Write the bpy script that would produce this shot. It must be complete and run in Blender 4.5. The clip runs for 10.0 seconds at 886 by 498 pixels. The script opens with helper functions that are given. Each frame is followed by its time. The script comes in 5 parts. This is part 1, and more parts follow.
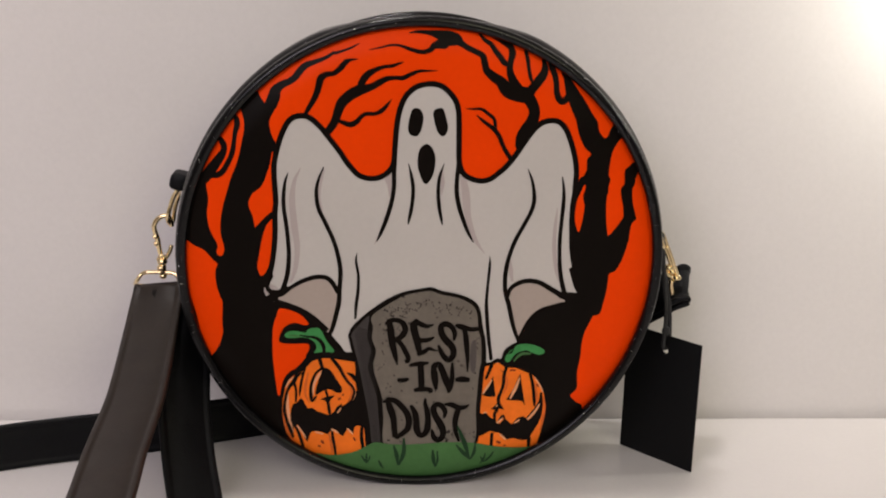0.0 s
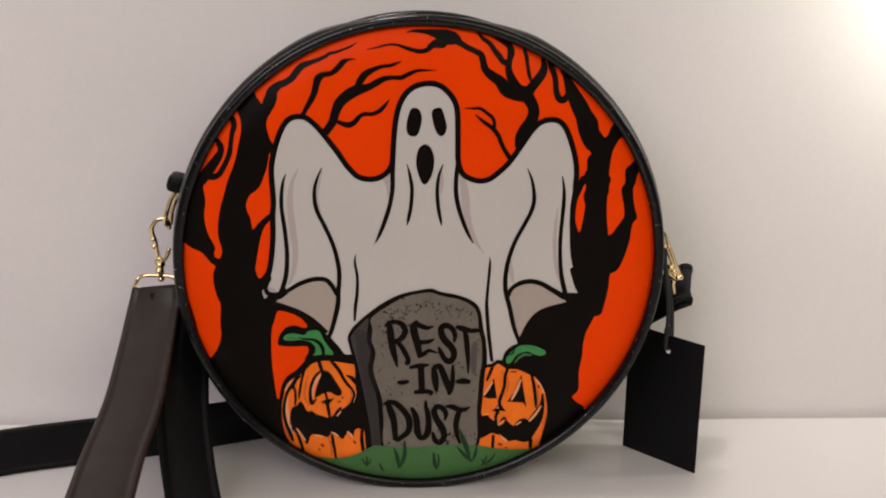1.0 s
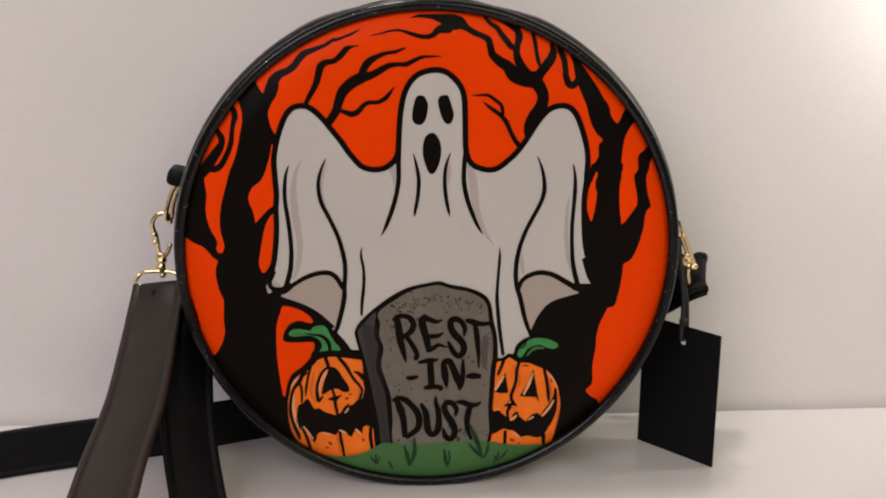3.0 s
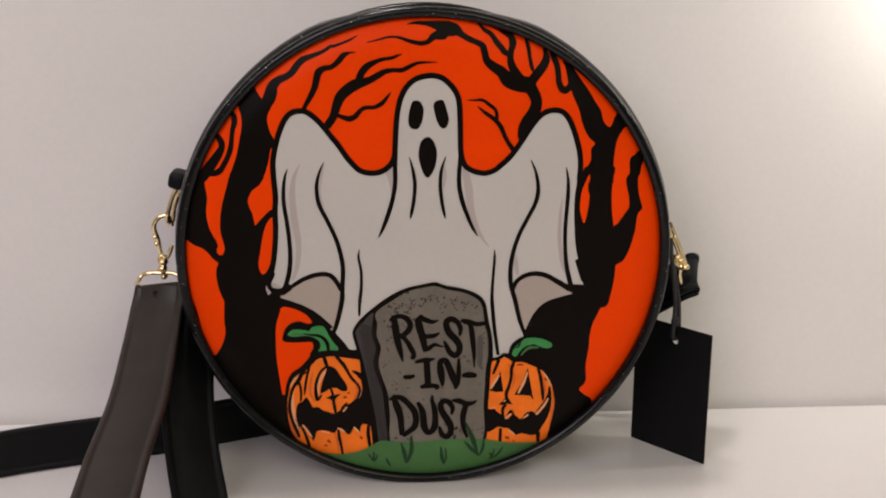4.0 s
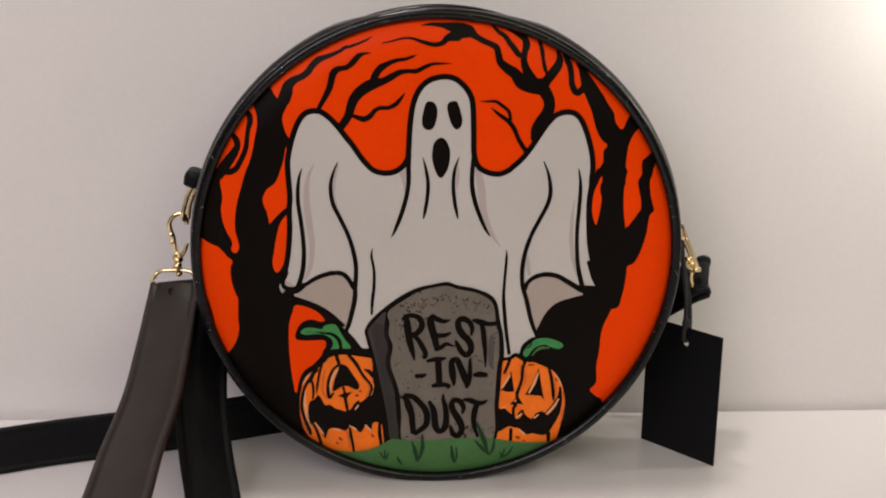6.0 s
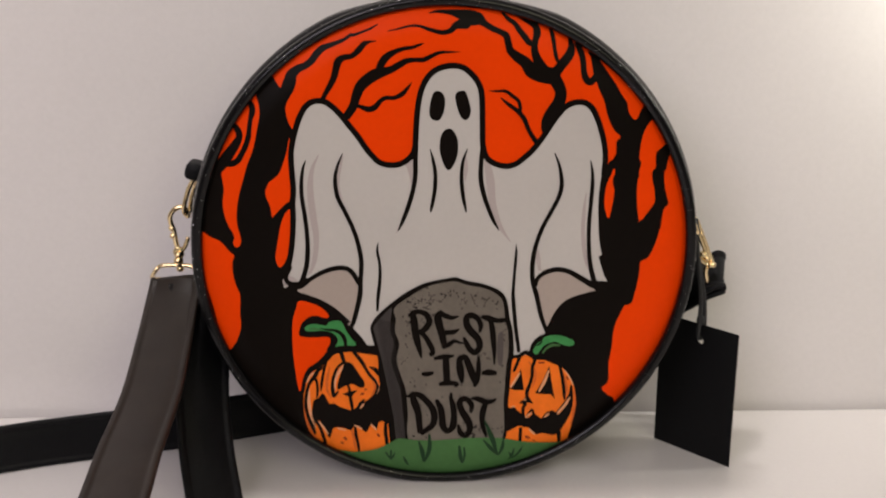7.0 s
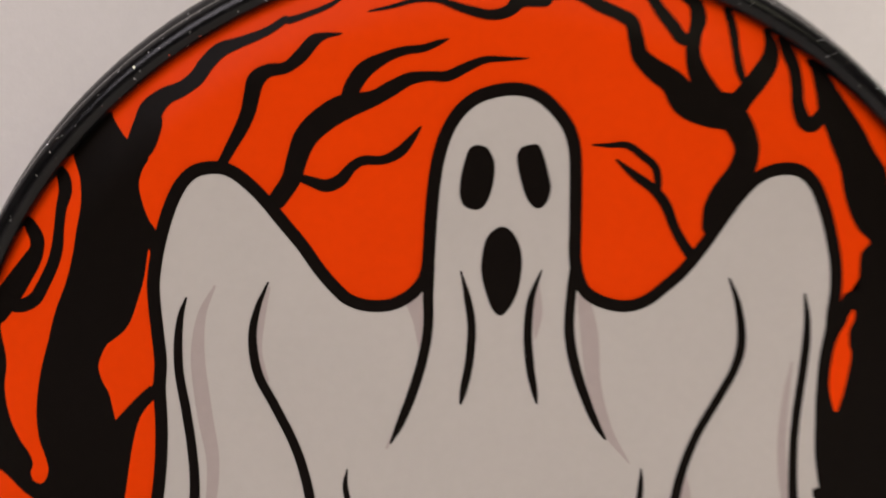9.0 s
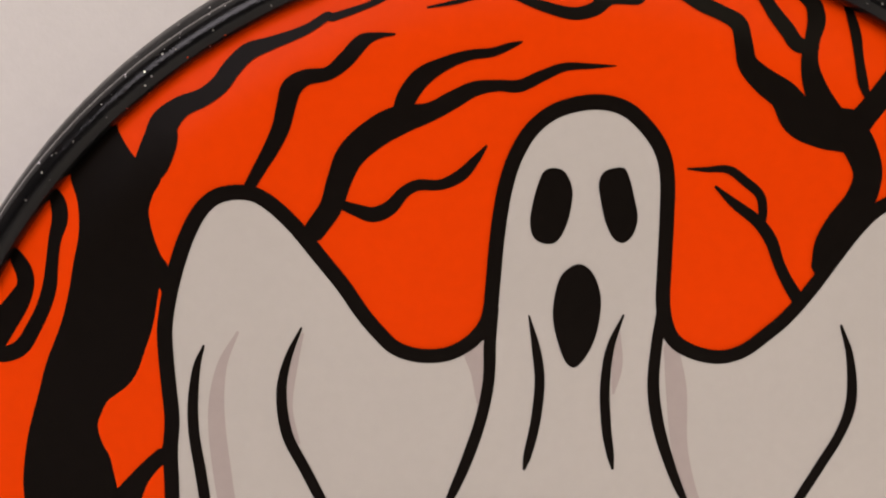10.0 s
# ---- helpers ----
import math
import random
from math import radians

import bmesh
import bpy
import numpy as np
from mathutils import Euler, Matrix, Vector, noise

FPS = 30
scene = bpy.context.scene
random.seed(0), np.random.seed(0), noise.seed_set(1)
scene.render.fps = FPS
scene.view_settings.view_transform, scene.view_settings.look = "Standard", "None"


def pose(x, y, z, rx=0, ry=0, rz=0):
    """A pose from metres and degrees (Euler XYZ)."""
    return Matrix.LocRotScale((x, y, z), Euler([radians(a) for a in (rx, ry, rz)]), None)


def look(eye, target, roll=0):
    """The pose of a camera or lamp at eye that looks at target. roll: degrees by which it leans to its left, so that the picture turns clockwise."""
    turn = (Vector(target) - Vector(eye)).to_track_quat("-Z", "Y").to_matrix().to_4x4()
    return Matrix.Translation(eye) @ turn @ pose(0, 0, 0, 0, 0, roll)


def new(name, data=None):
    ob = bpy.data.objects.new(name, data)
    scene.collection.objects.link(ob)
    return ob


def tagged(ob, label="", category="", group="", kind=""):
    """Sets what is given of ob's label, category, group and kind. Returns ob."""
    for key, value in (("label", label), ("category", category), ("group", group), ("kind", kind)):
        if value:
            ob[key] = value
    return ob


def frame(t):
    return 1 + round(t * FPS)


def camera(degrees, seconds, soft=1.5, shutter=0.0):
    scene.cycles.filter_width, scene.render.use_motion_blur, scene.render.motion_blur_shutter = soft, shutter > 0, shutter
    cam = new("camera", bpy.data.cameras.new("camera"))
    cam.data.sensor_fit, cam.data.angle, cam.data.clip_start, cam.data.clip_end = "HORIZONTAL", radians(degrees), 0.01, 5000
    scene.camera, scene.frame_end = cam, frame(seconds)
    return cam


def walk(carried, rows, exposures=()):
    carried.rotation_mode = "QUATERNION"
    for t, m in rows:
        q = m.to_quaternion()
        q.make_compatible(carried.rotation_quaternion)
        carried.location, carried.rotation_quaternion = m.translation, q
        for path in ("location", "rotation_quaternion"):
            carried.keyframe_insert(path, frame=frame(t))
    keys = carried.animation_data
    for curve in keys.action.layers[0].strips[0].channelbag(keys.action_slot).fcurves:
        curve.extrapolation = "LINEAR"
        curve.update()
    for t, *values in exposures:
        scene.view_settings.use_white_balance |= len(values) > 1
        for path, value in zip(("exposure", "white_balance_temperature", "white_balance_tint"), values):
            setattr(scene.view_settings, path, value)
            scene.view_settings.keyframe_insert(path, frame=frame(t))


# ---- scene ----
cam = camera(42.0, 10.0, soft=2.0, shutter=0.5)
# seconds, place, pitch, lean, yaw
PATH = [
    (0, -0.0255, -0.5304, 0.2682, -15.19, 1.47, -3.90),
    (0.5, -0.0238, -0.5289, 0.2674, -15.21, 1.33, -3.79),
    (1, -0.0235, -0.5259, 0.2673, -15.18, 1.04, -3.74),
    (1.5, -0.0254, -0.5244, 0.2669, -15.17, 0.75, -3.55),
    (2, -0.0248, -0.5224, 0.2654, -15.13, 0.53, -3.55),
    (2.5, -0.0239, -0.5162, 0.2629, -15.20, 0.46, -3.56),
    (2.7, -0.0240, -0.5101, 0.2620, -15.43, 0.35, -3.51),
    (4, -0.0221, -0.5218, 0.2674, -15.64, 0.10, -3.41),
    (4.5, -0.0209, -0.5219, 0.2663, -15.75, 0.15, -3.26),
    (5, -0.0206, -0.5235, 0.2658, -15.78, 0.34, -3.03),
    (5.5, -0.0208, -0.5238, 0.2667, -15.70, 0.49, -2.82),
    (5.7, -0.0221, -0.5261, 0.2671, -15.61, 0.49, -2.78),
    (6.8, -0.0208, -0.5233, 0.2634, -15.27, 0.23, -2.50),
    (7, -0.0212, -0.5114, 0.2615, -15.62, 0.37, -2.32),
    (7.2, -0.0207, -0.4807, 0.2571, -15.35, 0.41, -2.61),
    (7.5, -0.0213, -0.4267, 0.2440, -15.46, 0.51, -2.54),
    (7.8, -0.0226, -0.3796, 0.2382, -15.11, 0.59, -2.83),
    (8, -0.0237, -0.3583, 0.2348, -14.24, 0.77, -3.05),
    (8.2, -0.0262, -0.3363, 0.2376, -14.09, 0.60, -3.41),
    (8.5, -0.0230, -0.2971, 0.2369, -13.60, 0.62, -3.41),
    (8.7, -0.0207, -0.2647, 0.2351, -14.34, 0.61, -3.45),
    (9, -0.0254, -0.2285, 0.2264, -13.89, 0.54, -3.80),
    (9.2, -0.0303, -0.2130, 0.2233, -13.73, 0.77, -3.99),
    (9.5, -0.0359, -0.1994, 0.2234, -13.74, 1.04, -4.77),
    (10, -0.0384, -0.1896, 0.2264, -14.54, 1.32, -5.01),
]


def view(x, y, z, pitch, lean, yaw):
    """A camera pose: turned by yaw, tilted by pitch, then leaned about its own axis."""
    return pose(x, y, z, 90 + pitch, 0, yaw) @ pose(0, 0, 0, 0, 0, lean)


walk(cam, [(t, view(*row)) for t, *row in PATH], exposures=[(0, 0.0, 6500, 10), (7.8, 0.0, 6500, 10), (8.5, 0.04, 6500, 10), (9.5, 0.19, 6640, 10.5), (10, 0.26, 6680, 10.5)])

# ---- light ----
world = bpy.data.worlds.new("room_air")
scene.world = world
world.use_nodes = True
world.node_tree.nodes["Background"].inputs[0].default_value = (0.9, 0.88, 0.9, 1)
world.node_tree.nodes["Background"].inputs[1].default_value = 0.05


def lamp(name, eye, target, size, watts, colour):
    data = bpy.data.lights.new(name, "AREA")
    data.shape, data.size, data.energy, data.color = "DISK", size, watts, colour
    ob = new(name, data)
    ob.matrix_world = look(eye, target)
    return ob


lamp("side_lamp_light", (0.338, 0.030, 0.292), (0.322, 0.085, 0.275), 0.06, 0.42, (1.0, 0.98, 0.86))
# Unseen lamp added low over the bag to throw its shadow forward.
lamp("added_top_light", (-0.14, 0.060, 1.10), (-0.14, 0.050, 0.0), 0.10, 3.8, (1.0, 0.925, 0.91))
# Two unseen soft fills added in front: cool from left, warm from right.
lamp("cool_fill_light", (-0.62, -1.32, 0.95), (-0.05, 0.0, 0.1), 1.0, 11.6, (1.0, 0.91, 0.985))
lamp("warm_fill_light", (0.52, -1.36, 0.95), (0.05, 0.0, 0.1), 1.0, 6.6, (1.0, 0.935, 0.68))

# ---- materials ----
def material(name, colour, rough=0.5, metal=0.0, grain=0.0, grain_scale=400.0, blotch=0.0, blotch_scale=12.0,
             bump=0.0, bump_scale=900.0, spec=0.5, coat=0.0, spread=0.0):
    """A surface with colour variation at two scales (blotch, grain), uneven gloss and fine relief. Scales are per metre."""
    m = bpy.data.materials.new(name)
    m.use_nodes = True
    tree = m.node_tree
    b = tree.nodes["Principled BSDF"]
    b.inputs["Roughness"].default_value = rough
    b.inputs["Metallic"].default_value = metal
    b.inputs["Specular IOR Level"].default_value = spec
    b.inputs["Coat Weight"].default_value = coat
    b.inputs["Base Color"].default_value = (*colour, 1)
    place = tree.nodes.new("ShaderNodeTexCoord")

    def cloud(scale, detail):
        n = tree.nodes.new("ShaderNodeTexNoise")
        n.inputs["Scale"].default_value, n.inputs["Detail"].default_value = scale, detail
        tree.links.new(place.outputs["Object"], n.inputs["Vector"])
        return n.outputs["Fac"]

    def scaled(fac, low, high):
        r = tree.nodes.new("ShaderNodeMapRange")
        r.inputs["From Min"].default_value, r.inputs["From Max"].default_value = 0.3, 0.7
        r.inputs["To Min"].default_value, r.inputs["To Max"].default_value = low, high
        tree.links.new(fac, r.inputs["Value"])
        return r.outputs["Result"]

    if grain or blotch:
        a = scaled(cloud(blotch_scale, 3), 1 - blotch, 1 + blotch)
        c = scaled(cloud(grain_scale, 4), 1 - grain, 1 + grain)
        times = tree.nodes.new("ShaderNodeMath")
        times.operation = "MULTIPLY"
        tree.links.new(a, times.inputs[0])
        tree.links.new(c, times.inputs[1])
        mix = tree.nodes.new("ShaderNodeVectorMath")
        mix.operation = "SCALE"
        mix.inputs[0].default_value = colour
        tree.links.new(times.outputs[0], mix.inputs["Scale"])
        tree.links.new(mix.outputs[0], b.inputs["Base Color"])
    if spread:
        tree.links.new(scaled(cloud(60, 4), rough - spread, rough + spread), b.inputs["Roughness"])
    if bump:
        n = tree.nodes.new("ShaderNodeBump")
        n.inputs["Strength"].default_value, n.inputs["Distance"].default_value = bump, 0.0006
        tree.links.new(cloud(bump_scale, 3), n.inputs["Height"])
        tree.links.new(n.outputs[0], b.inputs["Normal"])
    return m


def with_flakes(m, scale, share, colour=(0.9, 0.9, 0.92), rough=0.25):
    """Scattered bright metal flakes set in a dark vinyl."""
    tree = m.node_tree
    b = tree.nodes["Principled BSDF"]
    place = tree.nodes.new("ShaderNodeTexCoord")
    cells = tree.nodes.new("ShaderNodeTexVoronoi")
    cells.inputs["Scale"].default_value = scale
    tree.links.new(place.outputs["Object"], cells.inputs["Vector"])
    part_ = tree.nodes.new("ShaderNodeSeparateColor")
    tree.links.new(cells.outputs["Color"], part_.inputs[0])
    chosen = tree.nodes.new("ShaderNodeMath")
    chosen.operation, chosen.inputs[1].default_value = "GREATER_THAN", 1 - share
    tree.links.new(part_.outputs[0], chosen.inputs[0])
    near = tree.nodes.new("ShaderNodeMath")
    near.operation, near.inputs[1].default_value = "LESS_THAN", 0.45
    tree.links.new(cells.outputs["Distance"], near.inputs[0])
    both = tree.nodes.new("ShaderNodeMath")
    both.operation = "MULTIPLY"
    tree.links.new(chosen.outputs[0], both.inputs[0])
    tree.links.new(near.outputs[0], both.inputs[1])
    flake = tree.nodes.new("ShaderNodeBsdfPrincipled")
    flake.inputs["Base Color"].default_value = (*colour, 1)
    flake.inputs["Metallic"].default_value, flake.inputs["Roughness"].default_value = 1.0, rough
    # each flake lies at its own tilt
    tilt = tree.nodes.new("ShaderNodeVectorMath")
    tilt.operation = "SUBTRACT"
    tilt.inputs[1].default_value = (0.5, 0.5, 0.5)
    tree.links.new(cells.outputs["Color"], tilt.inputs[0])
    shape = tree.nodes.new("ShaderNodeNewGeometry")
    lean = tree.nodes.new("ShaderNodeVectorMath")
    lean.operation = "ADD"
    tree.links.new(shape.outputs["Normal"], lean.inputs[0])
    tree.links.new(tilt.outputs[0], lean.inputs[1])
    unit = tree.nodes.new("ShaderNodeVectorMath")
    unit.operation = "NORMALIZE"
    tree.links.new(lean.outputs[0], unit.inputs[0])
    tree.links.new(unit.outputs[0], flake.inputs["Normal"])
    mix = tree.nodes.new("ShaderNodeMixShader")
    tree.links.new(both.outputs[0], mix.inputs[0])
    tree.links.new(b.outputs[0], mix.inputs[1])
    tree.links.new(flake.outputs[0], mix.inputs[2])
    tree.links.new(mix.outputs[0], tree.nodes["Material Output"].inputs["Surface"])
    return m


WALL = material("matt_white_board", (0.74, 0.71, 0.70), 0.75, grain=0.015, blotch=0.02, blotch_scale=5, bump=0.08)
TABLE = material("white_table_top", (0.72, 0.69, 0.675), 0.20, grain=0.012, blotch=0.02, blotch_scale=9, bump=0.02, spread=0.02, spec=0.9)
ROOM = material("room_paint", (0.40, 0.37, 0.36), 0.8, grain=0.02, blotch=0.03)
FLOOR = material("room_floor", (0.25, 0.17, 0.11), 0.5, grain=0.1, blotch=0.1)
VINYL = with_flakes(material("black_glitter_vinyl", (0.004, 0.004, 0.0044), 0.10, grain=0.2, bump=0.12, bump_scale=2200, spread=0.04, spec=0.25), 2800, 0.012)
GUSSET = with_flakes(material("black_side_vinyl", (0.004, 0.004, 0.0044), 0.24, grain=0.2, bump=0.2, bump_scale=350, spread=0.08, spec=0.18), 2300, 0.005)
LEATHER = material("black_strap_leather", (0.0175, 0.0122, 0.0092), 0.40, grain=0.12, blotch=0.2, blotch_scale=45, bump=0.12, bump_scale=1400, spread=0.06, spec=0.25)
# Strap underside's black; it also puts the rear run's shade into colour.
DULL_BLACK = material("dull_black", (0.0035, 0.0036, 0.0045), 0.45, grain=0.2, bump=0.25, bump_scale=1100, spread=0.08, spec=0.14)
GOLD = material("polished_gold_metal", (0.95, 0.76, 0.44), 0.10, metal=1.0, grain=0.03, spread=0.05)
CARD = material("black_card", (0.0045, 0.0045, 0.005), 0.55, grain=0.1, bump=0.1, spec=0.15)
CORD = material("black_cord", (0.015, 0.015, 0.016), 0.7, grain=0.3, bump=0.5, bump_scale=2500)


# ---- building helpers ----
def part(name, bm, mats, parent=None, label=""):
    """Links a bmesh as one mesh object, under a thing or a part if one is given."""
    me = bpy.data.meshes.new(name)
    bm.to_mesh(me)
    bm.free()
    for m in mats if isinstance(mats, (list, tuple)) else [mats]:
        me.materials.append(m)
    ob = new(name, me)
    if parent:
        ob.parent = parent
    if label:
        tagged(ob, label)
    return ob


def smooth(bm):
    for f in bm.faces:
        f.smooth = True
    return bm


def box(size, at, bevel=0.0, segments=2):
    bm = bmesh.new()
    bmesh.ops.create_cube(bm, size=1, matrix=Matrix.Translation(at) @ Matrix.Diagonal((*size, 1)))
    if bevel:
        bmesh.ops.bevel(bm, geom=bm.edges[:], offset=bevel, segments=segments, affect="EDGES", profile=0.6)
    return bm


def spline(points, steps=6, closed=False):
    """Points along a smooth curve through the given ones (any number of coordinates)."""
    p = [np.array(q, float) for q in points]
    n = len(p)
    out = []
    for i in range(n if closed else n - 1):
        a, b = p[i], p[(i + 1) % n]
        before = p[i - 1] if closed or i else 2 * a - b
        after = p[(i + 2) % n] if closed or i + 2 < n else 2 * b - a
        for k in range(steps):
            s = k / steps
            out.append(0.5 * (2 * a + (b - before) * s + (2 * before - 5 * a + 4 * b - after) * s * s
                              + (3 * a - before - 3 * b + after) * s ** 3))
    if not closed:
        out.append(p[-1])
    return out


def tube(bm, path, radius, sides=10, closed=False):
    """A round rod along a path; radius is one number or one for each point."""
    path = [Vector(q) for q in path]
    n = len(path)
    rings, side = [], None
    for i, q in enumerate(path):
        a = path[i - 1] if closed or i else path[0]
        b = path[(i + 1) % n] if closed or i + 1 < n else path[-1]
        ahead = (b - a).normalized()
        if side is None:
            side = ahead.orthogonal().normalized()
        side = (side - ahead * side.dot(ahead)).normalized()
        up = ahead.cross(side)
        r = radius[i] if isinstance(radius, (list, tuple)) else radius
        rings.append([bm.verts.new(q + r * (math.cos(2 * math.pi * k / sides) * side + math.sin(2 * math.pi * k / sides) * up))
                      for k in range(sides)])
    for i in range(n if closed else n - 1):
        u, v = rings[i], rings[(i + 1) % n]
        shift = 0
        if closed and i == n - 1:
            shift = min(range(sides), key=lambda s: (u[0].co - v[s].co).length)
        for k in range(sides):
            bm.faces.new((u[k], u[(k + 1) % sides], v[(k + 1 + shift) % sides], v[(k + shift) % sides]))
    if not closed:
        bm.faces.new(rings[0][::-1])
        bm.faces.new(rings[-1])
    return smooth(bm)


def revolve(profile, sides=128, closed=False):
    """A ring round the y axis from (radius, y) pairs."""
    bm = bmesh.new()
    rings = [[bm.verts.new((r * math.cos(2 * math.pi * k / sides), y, r * math.sin(2 * math.pi * k / sides)))
              for k in range(sides)] for r, y in profile]
    pairs = list(zip(rings, rings[1:])) + ([(rings[-1], rings[0])] if closed else [])
    for u, v in pairs:
        for k in range(sides):
            bm.faces.new((u[k], u[(k + 1) % sides], v[(k + 1) % sides], v[k]))
    bmesh.ops.recalc_face_normals(bm, faces=bm.faces[:])
    return smooth(bm)


def empty(name, at=(0, 0, 0)):
    ob = new(name)
    ob.location = at
    ob.empty_display_size = 0.02
    return ob


def ribbon(path, across, width, thick=0.0026):
    """A strap with turned edges: path of centres, and for each the direction across its width."""
    bm = bmesh.new()
    w, h = width / 2, thick / 2
    section = [(-w, -h * 0.3), (-w + 0.0006, -h), (-w + 0.0028, -h * 0.95), (-w + 0.0034, -h * 0.35), (-w + 0.0044, -h * 0.65), (0, -h * 0.75),
               (w - 0.0044, -h * 0.65), (w - 0.0034, -h * 0.35), (w - 0.0028, -h * 0.95), (w - 0.0006, -h), (w, -h * 0.3)]
    section += [(x, -y) for x, y in reversed(section)]
    rings = []
    for i, q in enumerate(path):
        q = Vector(q)
        ahead = (Vector(path[min(i + 1, len(path) - 1)]) - Vector(path[max(i - 1, 0)])).normalized()
        s = Vector(across[i])
        s = (s - ahead * s.dot(ahead)).normalized()
        up = ahead.cross(s)
        rings.append([bm.verts.new(q + s * x + up * y) for x, y in section])
    for u, v in zip(rings, rings[1:]):
        for k in range(len(section)):
            bm.faces.new((u[k], u[(k + 1) % len(section)], v[(k + 1) % len(section)], v[k]))
    bm.faces.new(rings[0][::-1])
    bm.faces.new(rings[-1])
    bmesh.ops.recalc_face_normals(bm, faces=bm.faces[:])
    return smooth(bm)


# ---- the room and the table ----
WALL_Y = 0.0888


def structure(name, bm, mat, label, category):
    return tagged(part(name, bm, mat), label, category, kind="structure")


structure("wall_back", box((3.2, 0.05, 2.4), (0, WALL_Y + 0.025, 0.45)), WALL, "plain matt off-white wall behind the table", "wall")
# Unseen walls and floor, added to close the room for reflections.
structure("wall_left", box((0.05, 3.0, 2.4), (-1.625, -1.40, 0.45)), ROOM, "unseen plain wall added to close the room", "wall")
structure("wall_right", box((0.05, 3.0, 2.4), (1.625, -1.40, 0.45)), ROOM, "unseen plain wall added to close the room", "wall")
structure("wall_front", box((3.3, 0.05, 2.4), (0, -2.925, 0.45)), ROOM, "unseen plain wall added to close the room", "wall")
# Unseen ceiling, set paler than the walls to brighten the strap's sheen.
CEILING = material("bounce_paint", (0.8, 0.79, 0.78), 0.8, grain=0.02, blotch=0.02)
structure("ceiling", box((3.3, 3.1, 0.05), (0, -1.40, 1.675)), CEILING, "unseen pale ceiling added for bounced light", "ceiling")
structure("floor", box((3.3, 3.1, 0.05), (0, -1.40, -0.775)), FLOOR, "unseen brown floor added to close the room", "floor")

table = tagged(empty("table", (0, -0.3, -0.75)), "plain white table pushed against the wall", "table")
part("tabletop", box((1.6, 0.75, 0.03), (0, 0.01, 0.735), 0.003), TABLE, table)
for sx in (-0.74, 0.74):
    for sy in (-0.31, 0.33):
        part("leg", box((0.05, 0.05, 0.72), (sx, sy, 0.36), 0.003), TABLE, table)

# ---- the round bag ----
CENTRE = 0.1165
SKEW = 0.03
bag = tagged(empty("shoulder_bag", (0, 0, 0)), "round black glitter-vinyl shoulder bag with orange ghost print on white table", "bag")


def face_y(r):
    """The printed panel: flat, and rounding back into the rim."""
    return 0.0036 * max(0.0, (r - 0.098) / 0.0135) ** 2


ORANGE = material("orange_print", (0.82, 0.051, 0.0002), 0.38, grain=0.02, blotch=0.03, blotch_scale=25, bump=0.03, spec=0.05)
panel = part("front_panel", revolve([(0.0005, 0)] + [(0.01 * k, 0) for k in range(1, 9)] + [(r, face_y(r)) for r in np.linspace(0.088, 0.1145, 26)], 160),
             ORANGE, bag, "bright orange printed front panel")
panel.location = (0, 0.00025, CENTRE)


RIM_X, RIM_Z = 0.0009, -0.0004  # the rim sits a little off the print's middle


def piping(r, y, thick, name):
    ring = [(r + thick * math.cos(2 * math.pi * k / 12), y + thick * math.sin(2 * math.pi * k / 12)) for k in range(12)]
    ob = part(name, revolve(ring, 160, True), VINYL, bag, "glittery black vinyl piping")
    ob.location = (RIM_X + SKEW * y, 0, CENTRE + RIM_Z)
    for v in ob.data.vertices:  # pressed flat where it stands
        v.co.z = max(v.co.z, 0.0003 - CENTRE - RIM_Z)
    return ob


piping(0.1144, 0.0024, 0.0026, "front_piping")
piping(0.1118, 0.0664, 0.0030, "back_piping")
gusset = part("gusset", revolve([(0.1120, 0.0052), (0.1146, 0.0040), (0.1158, 0.0058), (0.1180, 0.0080), (0.1189, 0.0115), (0.1190, 0.017), (0.1189, 0.0225), (0.1184, 0.024), (0.1187, 0.0255),
                                 (0.1180, 0.0415), (0.1174, 0.043), (0.1176, 0.0445), (0.1166, 0.054), (0.1150, 0.060), (0.1130, 0.0635), (0.1112, 0.065)], 160), GUSSET, bag)
gusset.location = (RIM_X, 0, CENTRE + RIM_Z)
# flattened a little along the top and where it stands
for v in gusset.data.vertices:
    tall = abs(v.co.z)
    if tall > 0.1070:
        v.co.z = math.copysign(0.1070 + (tall - 0.1070) * 0.0093 / 0.0122, v.co.z)
        if v.co.z > 0:
            v.co.z -= 0.06 * max(0.0, v.co.y - 0.012) * (tall - 0.1070) / 0.012
    v.co.x += SKEW * v.co.y
back = part("back_panel", revolve([(0.0005, 0.069), (0.09, 0.069), (0.105, 0.068), (0.1125, 0.066)], 96), GUSSET, bag)
back.location = (RIM_X + SKEW * 0.069, 0, CENTRE + RIM_Z)

# ---- the print on the front panel ----
INK = material("black_print", (0.0058, 0.0041, 0.0032), 0.36, grain=0.1, blotch=0.1, bump=0.03, spec=0.045)
SHEET = material("pale_grey_print", (0.516, 0.486, 0.458), 0.38, grain=0.015, blotch=0.02, blotch_scale=25, bump=0.04, spec=0.14)
SHADE = material("mauve_grey_print", (0.42, 0.36, 0.345), 0.38, grain=0.02, bump=0.04, spec=0.14)
INNER = material("brownish_grey_print", (0.39, 0.325, 0.285), 0.38, grain=0.02, blotch=0.03, bump=0.04, spec=0.14)
GRASS = material("green_print", (0.056, 0.145, 0.045), 0.38, grain=0.04, blotch=0.08, blotch_scale=50, bump=0.04, spec=0.14)
BLADE = material("dark_green_print", (0.012, 0.040, 0.015), 0.38, grain=0.06, bump=0.04, spec=0.14)
